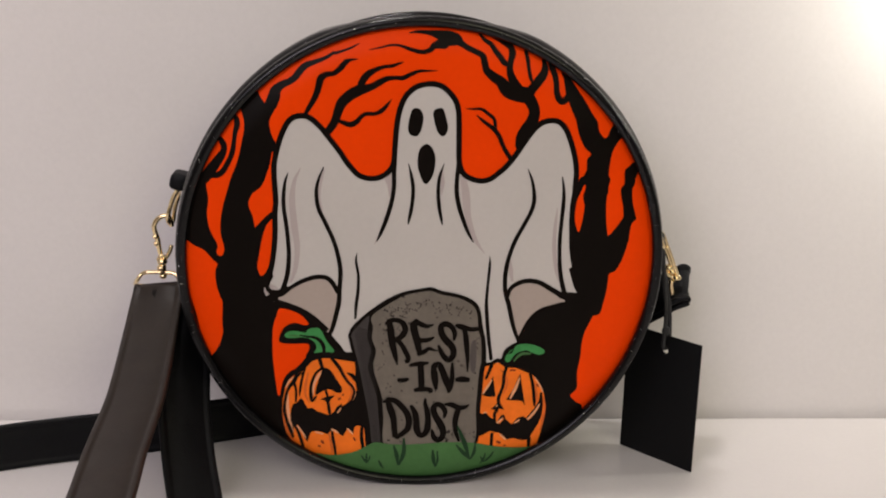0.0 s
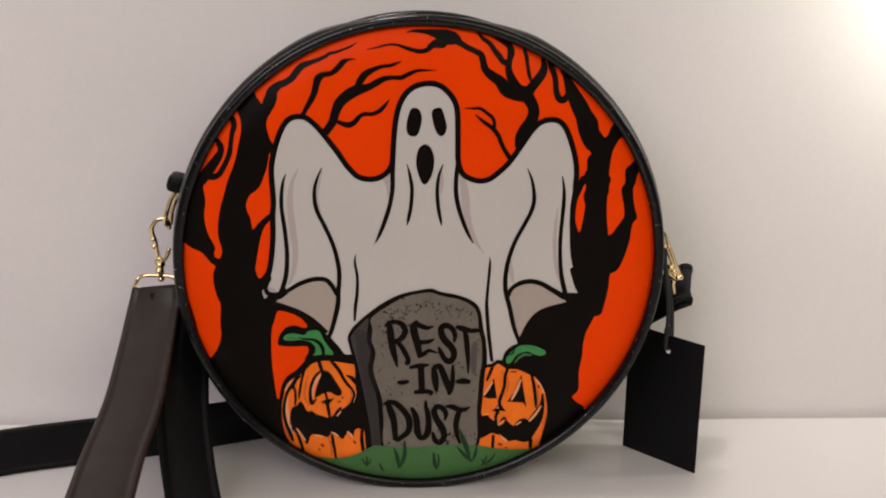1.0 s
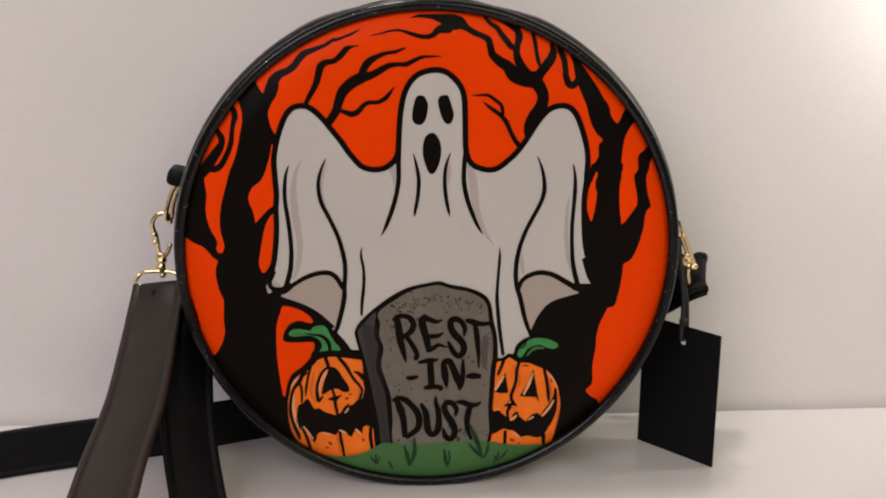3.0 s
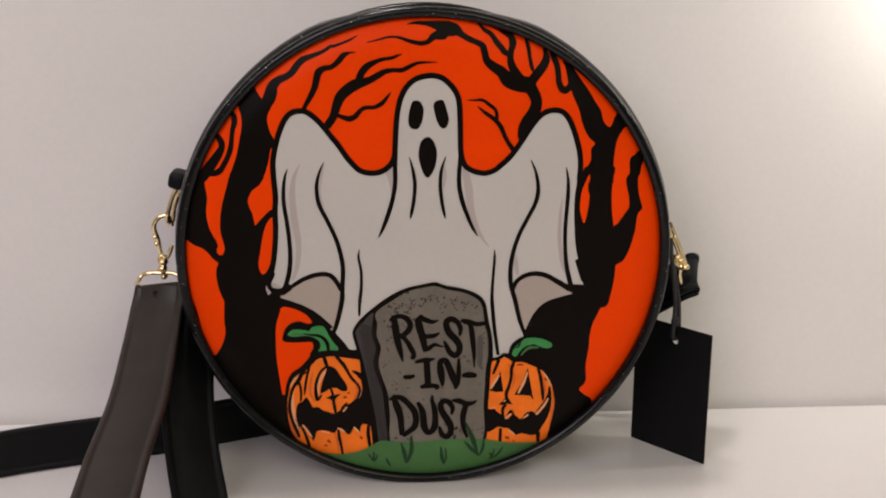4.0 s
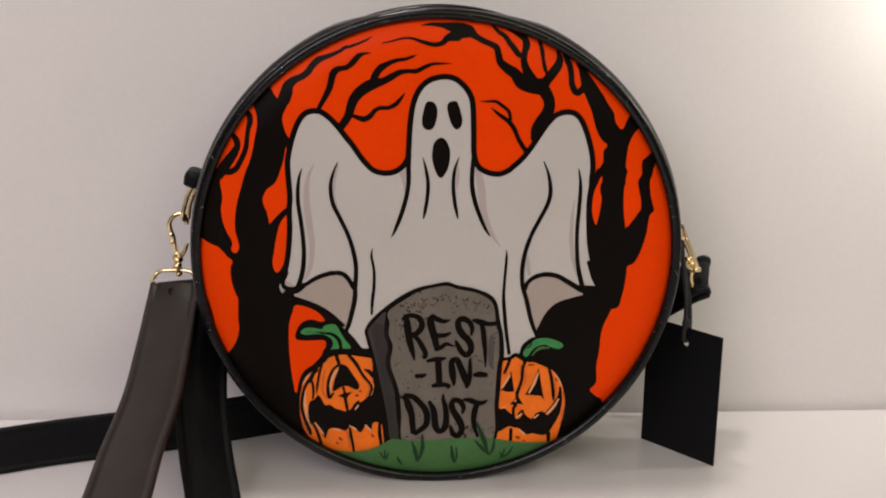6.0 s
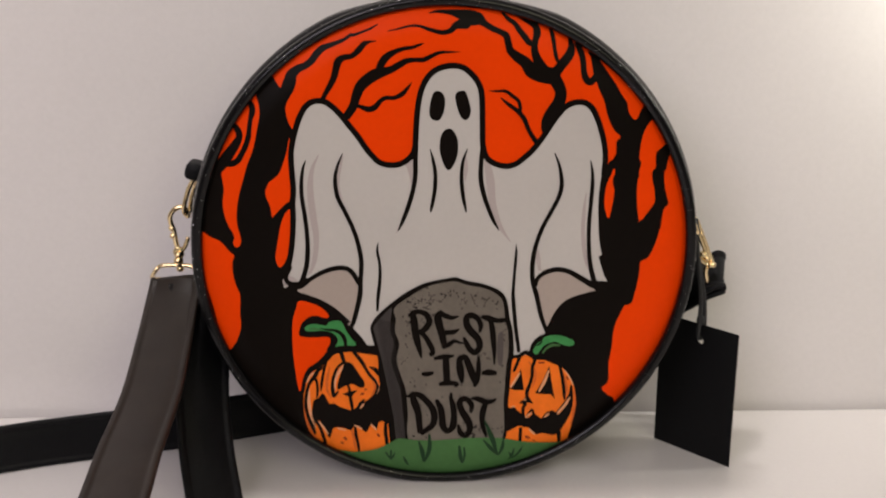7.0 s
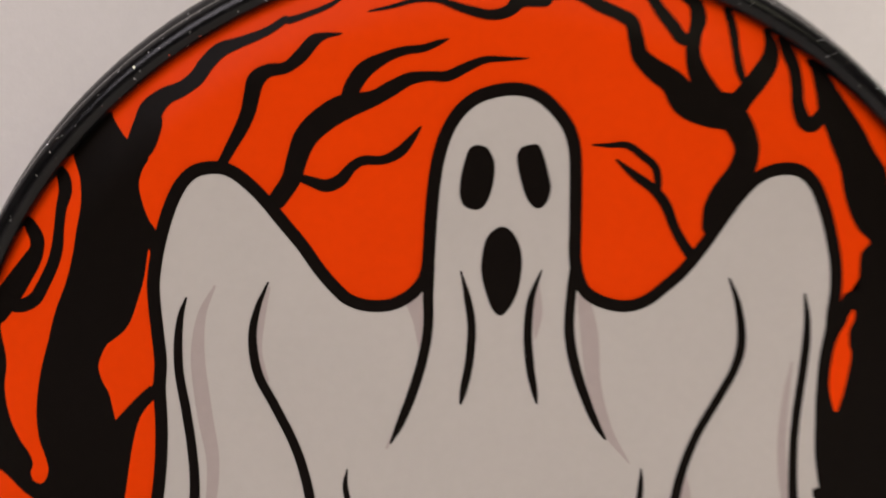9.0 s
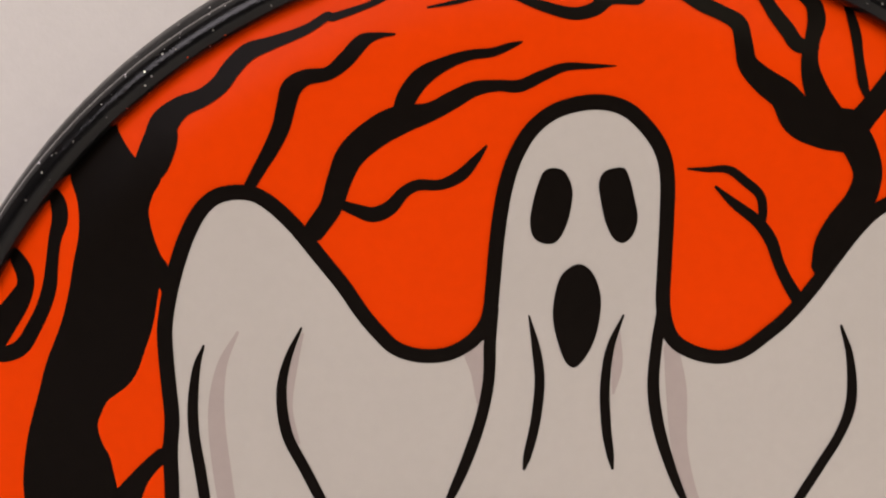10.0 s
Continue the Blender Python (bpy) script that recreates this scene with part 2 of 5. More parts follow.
STALK = material("bright_green_print", (0.048, 0.24, 0.068), 0.38, grain=0.04, blotch=0.12, blotch_scale=200, bump=0.04, spec=0.14)
PUMPKIN = material("light_orange_print", (0.82, 0.165, 0.012), 0.38, grain=0.03, blotch=0.08, blotch_scale=90, bump=0.04, spec=0.14)
HIGHLIGHT = material("peach_print", (0.75, 0.35, 0.18), 0.38, grain=0.03, bump=0.04, spec=0.14)
TERRACOTTA = material("terracotta_print", (0.60, 0.115, 0.018), 0.38, grain=0.05, blotch=0.1, blotch_scale=200, bump=0.04, spec=0.14)
RUST = material("rust_print", (0.22, 0.03, 0.006), 0.38, grain=0.03, bump=0.04, spec=0.14)
STONE_SIDE = material("dark_grey_print", (0.054, 0.046, 0.044), 0.38, grain=0.06, blotch=0.08, blotch_scale=80, bump=0.04, spec=0.14)
HATCH = material("hatch_print", (0.016, 0.013, 0.012), 0.38, grain=0.06, bump=0.04, spec=0.14)
SMEAR = material("weathered_grey_print", (0.085, 0.072, 0.067), 0.38, grain=0.06, bump=0.04, spec=0.14)


def speckled(m, colour, dots):
    """Small ragged dots gathered in loose clouds, mixed into a print's colour."""
    tree = m.node_tree
    b = tree.nodes["Principled BSDF"]
    link = b.inputs["Base Color"].links[0].from_socket
    place = tree.nodes.new("ShaderNodeTexCoord")

    def cloud(scale, low, high):
        n = tree.nodes.new("ShaderNodeTexNoise")
        n.inputs["Scale"].default_value, n.inputs["Detail"].default_value = scale, 2
        tree.links.new(place.outputs["Object"], n.inputs["Vector"])
        r = tree.nodes.new("ShaderNodeMapRange")
        r.inputs["From Min"].default_value, r.inputs["From Max"].default_value = low, high
        tree.links.new(n.outputs["Fac"], r.inputs["Value"])
        return r.outputs["Result"]

    times = tree.nodes.new("ShaderNodeMath")
    times.operation = "MULTIPLY"
    tree.links.new(cloud(dots, 0.565, 0.62), times.inputs[0])
    tree.links.new(cloud(dots / 12, 0.54, 0.66), times.inputs[1])
    mix = tree.nodes.new("ShaderNodeMix")
    mix.data_type = "RGBA"
    tree.links.new(times.outputs[0], mix.inputs[0])
    tree.links.new(link, mix.inputs[6])
    mix.inputs[7].default_value = (*colour, 1)
    tree.links.new(mix.outputs[2], b.inputs["Base Color"])
    return m


STONE = speckled(material("grey_stone_print", (0.152, 0.131, 0.108), 0.38, grain=0.06, blotch=0.12, blotch_scale=60, bump=0.04, spec=0.14),
                 (0.02, 0.015, 0.014), 620)


class Print:
    """One printed motif: shapes of ink laid over one another on the panel, in millimetres from its middle (right, up)."""
    coats = areas = 0

    def __init__(self, name, label):
        self.bm, self.mats = bmesh.new(), []
        self.name, self.label = name, label
        Print.made.append(self)

    made = []

    def lay(self, mat, verts, faces, proud=0.0):
        """Wraps flat geometry onto the panel, one thin coat above the last."""
        if mat not in self.mats:
            self.mats.append(mat)
        Print.coats += 1
        lift = 0.00006 + Print.coats * 0.0000016 + Print.areas * 0.000012 + proud
        made = []
        for u, v in verts:
            r = math.hypot(u, v) / 1000
            k = min(1.0, 0.1143 / r) if r > 0 else 1.0
            made.append(self.bm.verts.new((u * k / 1000, face_y(r * k) - lift, v * k / 1000)))
        for f in faces:
            if len(set(f)) > 2:
                face = self.bm.faces.new([made[i] for i in f])
                face.material_index, face.smooth = self.mats.index(mat), True
                face.normal_update()
                if face.normal.y > 0:
                    face.normal_flip()

    def fill(self, mat, points, steps=5):
        """An area inside a smooth closed line."""
        line = spline(points, steps, True)
        Print.areas += 1
        bm = bmesh.new()
        bm.faces.new([bm.verts.new((p[0], p[1], 0)) for p in line])
        bmesh.ops.triangulate(bm, faces=bm.faces[:])
        if max(math.hypot(p[0], p[1]) for p in line) > 97:
            for axis in (0, 1):
                low, high = min(p[axis] for p in line), max(p[axis] for p in line)
                for s in np.arange(math.ceil(low / 1.25) * 1.25, high, 1.25):
                    place = Vector((s, 0, 0)) if axis == 0 else Vector((0, s, 0))
                    bmesh.ops.bisect_plane(bm, geom=bm.verts[:] + bm.edges[:] + bm.faces[:], dist=1e-5, plane_co=place,
                                           plane_no=Vector((1, 0, 0)) if axis == 0 else Vector((0, 1, 0)))
        bm.verts.index_update()
        self.lay(mat, [v.co.xy for v in bm.verts], [[v.index for v in f.verts] for f in bm.faces])
        bm.free()

    def stroke(self, mat, points):
        """A brush line through (right, up, width) points, with rounded ends."""
        line = spline(points, 9)
        verts, faces = [], []
        for i, (u, v, w) in enumerate(line):
            a, b = line[max(i - 1, 0)], line[min(i + 1, len(line) - 1)]
            d = np.array((b[0] - a[0], b[1] - a[1]))
            d = d / (np.linalg.norm(d) + 1e-9)
            w = max(w, 0.12) / 2
            if i == 0 or i == len(line) - 1:
                end = -1 if i == 0 else 1
                caps = [(0.95, 0.35), (0.6, 0.8)] if i else [(0.6, 0.8), (0.95, 0.35)]
                rows = [(s * w, end * e * w) for s, e in caps]
                rows = rows + [(w, 0)] if i == 0 else [(w, 0)] + rows
            else:
                rows = [(w, 0)]
            for half, ahead in rows:
                q = np.array((u, v)) + d * ahead
                n = np.array((-d[1], d[0])) * half
                verts += [tuple(q + n), tuple(q), tuple(q - n)]
        for k in range(0, len(verts) - 3, 3):
            faces += [(k, k + 1, k + 4, k + 3), (k + 1, k + 2, k + 5, k + 4)]
        self.lay(mat, verts, faces, 0.00002)

    def finish(self):
        ob = part(self.name, self.bm, self.mats, panel, self.label)
        return ob



trees = Print("tree_print", "black bare trees and branches printed on orange")
trees.fill(INK, [(-76.6, 81.7), (-75.6, 79.8), (-74.1, 77.4), (-72.2, 75.2), (-68.7, 72.7), (-70.0, 69.7), (-70.8, 66.8), (-70.3, 63.1), (-69.2, 59.6), (-67.9, 57.1), (-67.5, 51.8), (-65.4, 37.1), (-65.9, -9.6), (-49.8, -26.5), (-30.7, -37.9), (-27.8, -67.2), (-27.6, -97.2), (-65.0, -99.0), (-93.0, -72.0), (-113.5, -36.0), (-118.6, 3.9), (-113.5, 36.6), (-108.0, 45.0), (-99.8, 39.2), (-94.3, 38.9), (-90.3, 40.4), (-88.7, 41.6), (-87.1, 45.0), (-85.7, 48.8), (-84.5, 53.3), (-83.6, 57.8), (-82.5, 63.0), (-82.6, 68.0), (-83.9, 72.6), (-82.0, 76.4)])  # left trunk, limb and mound
trees.fill(ORANGE, [(-100.5, 36.5), (-99.7, 38.5), (-97.7, 39.7), (-94.3, 40.4), (-91.5, 41.8), (-89.8, 44.3), (-87.9, 45.5), (-87.3, 44.9), (-88.4, 42.0), (-89.5, 38.9), (-90.6, 35.0), (-91.8, 31.1), (-92.9, 27.2), (-93.8, 22.5), (-94.3, 17.8), (-94.1, 13.0), (-93.3, 9.8), (-92.7, 6.2), (-93.5, 3.8), (-94.6, 3.0), (-95.9, 3.7), (-96.4, 5.6), (-95.8, 7.4), (-96.3, 9.8), (-98.0, 13.0), (-99.7, 17.8), (-100.4, 24.0), (-99.6, 30.2)])  # sky left of the trunk
trees.fill(ORANGE, [(-112.5, 11.2), (-110.3, 9.8), (-108.2, 8.4), (-105.9, 7.3), (-102.7, 6.1), (-100.4, 3.9), (-98.4, 1.4), (-96.1, -0.9), (-97.0, -3.5), (-97.2, -8.1), (-96.4, -13.1), (-95.1, -17.3), (-94.2, -19.8), (-94.6, -29.1), (-94.4, -35.1), (-96.5, -42.0), (-100.8, -48.3), (-104.0, -48.2), (-106.9, -27.9), (-113.0, -4.9)])  # sky under the limb
trees.fill(ORANGE, [(-69.5, 53.6), (-70.5, 48.8), (-71.2, 46.0), (-72.4, 42.6), (-73.7, 39.1), (-75.3, 36.5), (-77.6, 34.6), (-79.1, 33.4), (-80.3, 31.1), (-81.0, 28.7), (-80.4, 25.6), (-79.3, 23.2), (-78.7, 20.0), (-78.1, 16.5), (-77.4, 15.9), (-75.7, 17.6), (-73.8, 20.5), (-71.4, 23.0), (-70.1, 25.2), (-69.5, 30.2), (-69.1, 39.6), (-69.1, 48.8)])  # sky beside the trunk
trees.fill(ORANGE, [(-69.5, 21.4), (-72.3, 18.9), (-74.0, 15.2), (-75.4, 9.6), (-76.6, 3.1), (-77.4, -1.8), (-76.7, -5.1), (-75.6, -6.6), (-74.1, -5.6), (-72.4, -2.7), (-71.2, 1.4), (-70.1, 7.9), (-69.4, 16.0)])  # sky under the small branch
trees.fill(ORANGE, [(-67.1, -22.9), (-61.4, -24), (-56.6, -26.5), (-53.9, -29.6), (-52.5, -32.8), (-52, -37.9), (-52.6, -46.6), (-56.7, -53.9), (-65, -64.2), (-68.1, -67.8), (-69.1, -63.6), (-69.9, -56.9), (-70.6, -49.6), (-70.8, -40.9), (-70.4, -32.3), (-68.7, -26.6)])  # sky beside the left pumpkin
trees.stroke(INK, [(-87.6, 70.1, 1.5), (-86.1, 68.0, 2.7), (-85.7, 65.2, 2.8), (-86.6, 61.8, 2.2), (-87.2, 57.7, 2.1), (-87.7, 54.0, 2.4), (-88.9, 50.3, 2.4), (-91.0, 46.2, 2.5), (-92.9, 43.3, 2.7), (-95.7, 41.8, 2.7), (-98.6, 41.8, 2.6)])  # twig
trees.stroke(INK, [(-94.8, 60.3, 0.9), (-93.2, 57.9, 2.7), (-92.0, 55.7, 3.1), (-92.0, 53.4, 3.0), (-93.3, 50.9, 3.8), (-95.8, 47.4, 4.5), (-98.4, 43.8, 5.0), (-101.1, 40.2, 4.8)])  # twig
trees.fill(INK, [(63.8, 91.7), (64.9, 89.1), (65.6, 85.3), (66.3, 81.0), (67.6, 78.4), (69.3, 74.4), (71.4, 69.9), (72.6, 65.3), (74.3, 60.7), (76.6, 56.8), (79.3, 54.2), (77.7, 51.7), (77.7, 47.5), (77.7, 41.5), (74.7, 40.9), (77.5, 38.8), (83.6, 35.6), (88.3, 34.8), (88.6, 38.8), (88.4, 45.1), (88.8, 49.8), (89.4, 53.6), (90.8, 57.2), (93.0, 60.2), (94.3, 62.0), (90.7, 67.9), (89.5, 67.2), (88.3, 65.2), (87.1, 62.6), (85.8, 61.6), (84.1, 62.8), (82.7, 65.4), (81.9, 69.2), (79.1, 73.3), (76.7, 77.4), (73.5, 81.9), (70.5, 86.1), (67.5, 90.2)])  # right trunk
trees.fill(INK, [(70.3, 11.1), (73.9, 15.1), (77.1, 16.2), (85.8, 8.5), (94, 0.1), (91, -4.5), (90.3, -11.4), (89, -17.1), (86.2, -22.9), (83.8, -28.7), (81.3, -34.5), (80.2, -40.4), (80, -46.3), (78.8, -55.2), (79.2, -62.6), (78.2, -65.6), (76.1, -68), (79.1, -71.6), (83.4, -76.8), (83.4, -97.6), (46.8, -116), (29, -97.4), (30.2, -49.4), (48.8, -37.6), (53.1, -29.4), (58.4, -23.3), (66.6, -20.4), (74.8, -18.3), (70.2, -8.6)])  # right mound
trees.fill(INK, [(74.2, 41.1), (77.1, 43.6), (88.5, 43.5), (88.6, 38.0), (88.2, 34.0), (88.1, 29.1), (88.5, 22.6), (89.2, 17.7), (90.0, 13.9), (91.6, 15.9), (93.7, 19.0), (97.4, 22.6), (103.2, 22.8), (101.2, 20.5), (100.4, 15.9), (99.7, 11.0), (98.5, 6.0), (96.8, 1.0), (94.7, -2.7), (92.4, -4.0), (91.4, -5.0), (91.2, -9.1), (90.5, -15.1), (89.6, -19.4), (87.6, -25.3), (80.2, -24.5), (77.1, -14.1), (73.6, -0.4), (72.6, 9.6), (72.9, 16.2), (73.0, 24.4), (73.4, 32.5)])  # right trunk
trees.fill(ORANGE, [(70.5, 86.4), (73.6, 82.1), (76.7, 77.6), (79.1, 73.3), (81.9, 69.4), (82.7, 65.4), (84.3, 62.8), (85.8, 61.6), (87.1, 62.6), (88.3, 65.2), (89.9, 67.9), (89.1, 70.3), (83.5, 77.1), (76.8, 83.4), (71.9, 87.6)])  # sky between the right trunk and the rim
trees.fill(INK, [(90.0, 13.6), (91.6, 15.9), (93.7, 19.0), (95.8, 22.3), (96.7, 24.2), (96.3, 29.1), (95.1, 33.9), (94.8, 37.7), (96.4, 40.1), (96.2, 44.4), (96.7, 46.8), (98.7, 48.2), (101.1, 49.7), (103.4, 45.8), (102.3, 42.4), (101.7, 39.5), (100.6, 36.6), (101.2, 30.3), (102.6, 25.4), (103.2, 22.7), (101.2, 20.5), (100.4, 15.9), (99.7, 11.0), (95.6, 6.1)])  # right limb
trees.fill(ORANGE, [(77.4, 39.5), (76.5, 38.5), (75.8, 36.4), (74.4, 33.2), (73.6, 29.2), (73.4, 22.8), (74.4, 18.5), (75.5, 16.2), (76.4, 18.7), (77.2, 23.5), (77.7, 29.2), (77.0, 31.6), (76.8, 34.8), (77.6, 37.2)])  # sky beside the right trunk
trees.stroke(INK, [(-71.3, 73.0, 4.6), (-70.0, 75.1, 5.6), (-68.6, 78.6, 5.6), (-67.8, 81.5, 4.7), (-65.1, 84.1, 3.4), (-61.6, 85.7, 2.9), (-58.8, 87.8, 3.0), (-56.8, 90.5, 3.0), (-54.1, 93.1, 2.8), (-50.4, 94.6, 2.1), (-46.7, 96.0, 1.7), (-44.0, 97.3, 1.5), (-41.4, 99.0, 1.4), (-40.2, 99.0, 1.3), (-35.9, 100.5, 1.0), (-32.6, 101.9, 0.9), (-29.7, 103.6, 0.3)])  # branch
trees.stroke(INK, [(-54.3, 71.0, 1.9), (-52.4, 74.4, 2.2), (-50.5, 77.7, 2.6), (-48.9, 81.2, 2.9), (-48.0, 84.8, 3.1), (-47.1, 87.6, 3.3), (-44.8, 89.3, 2.6), (-41.2, 90.0, 2.2), (-38.4, 92.2, 2.6), (-35.8, 95.1, 2.4), (-33.5, 96.1, 1.2), (-30.4, 96.5, 0.3)])  # branch
trees.stroke(INK, [(-43.6, 63.6, 3.6), (-40.8, 67.8, 3.8), (-39.4, 72.3, 4.1), (-37.5, 76.6, 4.7), (-33.8, 80.1, 5.0), (-29.7, 82.4, 4.9), (-24.5, 83.9, 3.2), (-20.8, 85.9, 3.0), (-17.2, 87.8, 2.5), (-13.4, 88.4, 1.9), (-9.7, 88.4, 2.1), (-6.0, 90.1, 1.9), (-2.3, 91.6, 1.4), (2.0, 91.8, 0.9), (6.3, 91.9, 0.2)])  # branch
trees.stroke(INK, [(-29.4, 83.1, 3.0), (-28.2, 86.5, 3.3), (-25.8, 89.7, 3.2), (-21.9, 92.0, 2.2), (-18.2, 93.3, 1.7), (-14.5, 93.8, 1.5), (-11.5, 94.9, 1.1), (-9.6, 95.6, 0.3)])  # branch
trees.stroke(INK, [(-39.1, 68.2, 1.5), (-36.6, 67.3, 2.1), (-33.7, 66.5, 2.6), (-30.9, 67.7, 2.5), (-28.6, 70.3, 2.0), (-26.2, 71.6, 1.9), (-22.4, 71.7, 1.8), (-19.1, 73.3, 2.1), (-16.8, 75.8, 1.5), (-14.9, 78.3, 0.4)])  # branch
trees.stroke(INK, [(-7.2, 108.5, 0.3), (-3.5, 109.2, 1.3), (2.0, 108.9, 2.2), (6.4, 108.0, 4.1), (10.7, 106.9, 6.1), (14.2, 106.5, 5.0)])  # branch over the head
trees.stroke(INK, [(-25.1, 100.8, 0.3), (-20.8, 101.7, 0.7), (-15.8, 103.0, 0.9), (-11.5, 103.0, 1.1), (-6.4, 101.4, 1.7), (-1.4, 100.3, 2.0), (2.2, 101.1, 2.3), (4.7, 103.3, 3.2), (8.8, 104.4, 5.2)])  # branch over the head
trees.stroke(INK, [(11.0, 106.4, 6.4), (14.8, 105.8, 5.0), (17.1, 104.2, 2.9), (20.4, 102.2, 2.6), (24.1, 100.6, 2.5), (26.7, 99.0, 2.9), (27.7, 95.7, 3.1), (28.7, 92.5, 3.4), (31.8, 89.7, 4.3), (35.4, 87.3, 5.0), (38.5, 83.7, 6.5), (42.8, 82.1, 7.2), (47.0, 81.5, 7.5)])  # right branch
trees.stroke(INK, [(46.7, 82.1, 5.8), (49.6, 78.7, 5.6), (51.6, 74.1, 5.2), (50.8, 69.4, 5.7), (48.5, 64.7, 7.1), (47.3, 61.2, 7.8), (46.8, 58.1, 7.1)])  # right trunk of branches
trees.stroke(INK, [(45.6, 81.6, 5.3), (42.4, 85.7, 4.6), (40.2, 89.8, 3.7), (39.3, 93.3, 3.0), (39.7, 96.8, 2.8), (40.5, 100.1, 3.4), (39.6, 103.1, 3.0), (35.4, 106.4, 3.3), (31.8, 107.8, 2.1)])  # right branch
trees.stroke(INK, [(40.1, 95.1, 1.9), (37.0, 96.0, 2.6), (35.2, 98.2, 2.7), (32.9, 100.9, 2.5), (30.5, 104.2, 2.1), (27.6, 106.1, 1.8), (24.7, 109.2, 0.9)])  # right branch
trees.stroke(INK, [(50.2, 86.9, 0.9), (49.1, 89.7, 1.8), (48.3, 93.5, 1.7), (47.7, 97.9, 2.0), (46.6, 102.0, 1.6)])  # right branch
trees.stroke(INK, [(48.2, 81.7, 5.1), (50.3, 84.6, 4.4), (53.0, 88.0, 4.3), (55.2, 91.0, 4.0), (56.0, 94.0, 3.2), (55.1, 97.3, 1.4)])  # right branch
trees.stroke(INK, [(58.1, 95.8, 1.5), (59.6, 93.2, 2.9), (60.9, 90.1, 2.8), (61.5, 86.1, 2.7), (61.7, 83.0, 2.8), (63.0, 79.7, 3.1), (65.0, 78.8, 3.1), (67.1, 80.8, 2.9)])  # hooked branch
trees.stroke(INK, [(19.8, 74.7, 0.3), (23.0, 74.6, 0.9), (26.9, 74.6, 1.4), (30.1, 72.5, 1.6), (32.8, 70.2, 1.6), (33.6, 67.3, 1.6), (33.6, 64.5, 1.2)])  # twig
trees.stroke(INK, [(24.9, 71.6, 0.5), (28.4, 68.7, 1.6), (32.7, 65.6, 2.0), (35.5, 62.2, 2.2), (37.3, 58.1, 2.0), (39.3, 54.5, 2.1), (41.5, 51.4, 2.3)])  # twig
trees.stroke(INK, [(-78.1, 16.0, 1.5), (-75.7, 18.2, 2.1), (-72.8, 21.2, 2.2), (-70.4, 23.4, 2.2)])  # small branch

ghost = Print("ghost_print", "pale grey printed ghost with raised sleeves and black outline")
left_sleeve = [(-73.8, -11.0), (-71.8, -6.0), (-70.4, -0.3), (-69.3, 7.9), (-68.8, 15.9), (-68.8, 23.9), (-68.3, 29.8), (-68.6, 35.9), (-68.9, 41.3), (-68.9, 46.7), (-67.9, 52.6), (-66.3, 58.4), (-64.6, 63.0), (-62.5, 66.9), (-60.0, 69.3), (-56.9, 70.2), (-53.5, 69.9), (-50.3, 67.9), (-46.5, 64.1), (-42.7, 59.2), (-38.8, 54.2), (-35.5, 49.2), (-32.6, 45.6), (-29.7, 42.8), (-25.7, 41.4), (-21.1, 41.5), (-17.4, 43.2), (-14.7, 45.9), (-13.4, 49.2)]
head_and_right_sleeve = [(-13.0, 54.6), (-12.7, 60.5), (-12.2, 66.3), (-11.3, 72.1), (-9.7, 77.2), (-7.0, 81.6), (-2.9, 84.6), (3.1, 85.9), (8.2, 84.9), (12.2, 81.7), (15.0, 77.8), (16.3, 73.2), (16.7, 66.2), (16.9, 58.0), (17.2, 50.2), (19.0, 44.7), (22.7, 41.9), (27.9, 40.7), (32.3, 41.8), (36.2, 44.8), (40.0, 48.4), (43.9, 53.6), (47.7, 59.6), (50.9, 64.3), (54.3, 67.9), (58.3, 69.6), (62.8, 69.4), (66.2, 66.7), (68.7, 61.9), (70.6, 56.5), (72.2, 50.4), (72.9, 44.2), (72.6, 38.0), (72.7, 35.7), (72.0, 29.2), (71.9, 22.8), (72.3, 14.6), (73.0, 6.3), (74.8, -2.1), (77.2, -9.8), (78.8, -15.1)]
head_and_arms = left_sleeve + head_and_right_sleeve
hem = [(77.2, -15.5), (74, -18.4), (66.6, -20.4), (58.4, -23.3), (53.1, -28.9), (48.8, -38.2), (38.7, -50.8), (5.4, -55.3), (-27.9, -51), (-39.5, -39.6), (-45.5, -32.2), (-50.6, -27.3), (-56.6, -23.4), (-63.3, -20.6), (-70.5, -18.9), (-74, -15.5)]
ghost.fill(SHEET, head_and_arms + hem)
ghost.stroke(SHADE, [(-56.7, 45.8, 0.5), (-59.6, 39.4, 1.8), (-60.7, 30.4, 2.9), (-59.8, 18.2, 3.2), (-58.5, 7.2, 2.7), (-59.6, -3.4, 2.1), (-61.8, -9.5, 1.1)])  # soft fold
ghost.fill(SHADE, [(-13.2, 44.5), (-15.3, 43.1), (-17.7, 42), (-16.3, 37.7), (-14.9, 31.8), (-13.6, 35.1)])  # soft fold
ghost.stroke(SHADE, [(19.2, 42.5, 2.7), (20.8, 34.1, 3.8), (22.2, 23.2, 3), (25.5, 13, 2.2), (30.6, 5.2, 0.3)])  # soft fold
ghost.stroke(SHADE, [(9.5, 46.2, 0.5), (9.7, 39.4, 1.9), (9.3, 34, 0.5)])  # soft fold
ghost.stroke(SHADE, [(-45.7, 45.4, 0.5), (-47.5, 38.7, 1.6), (-48.3, 31.9, 1.6), (-46.5, 25.2, 0.5)])  # soft fold
ghost.stroke(SHADE, [(53.5, 37.2, 0.5), (53.8, 30.4, 1.4), (51.1, 23.2, 1.4), (47.1, 15.9, 0.8)])  # soft fold
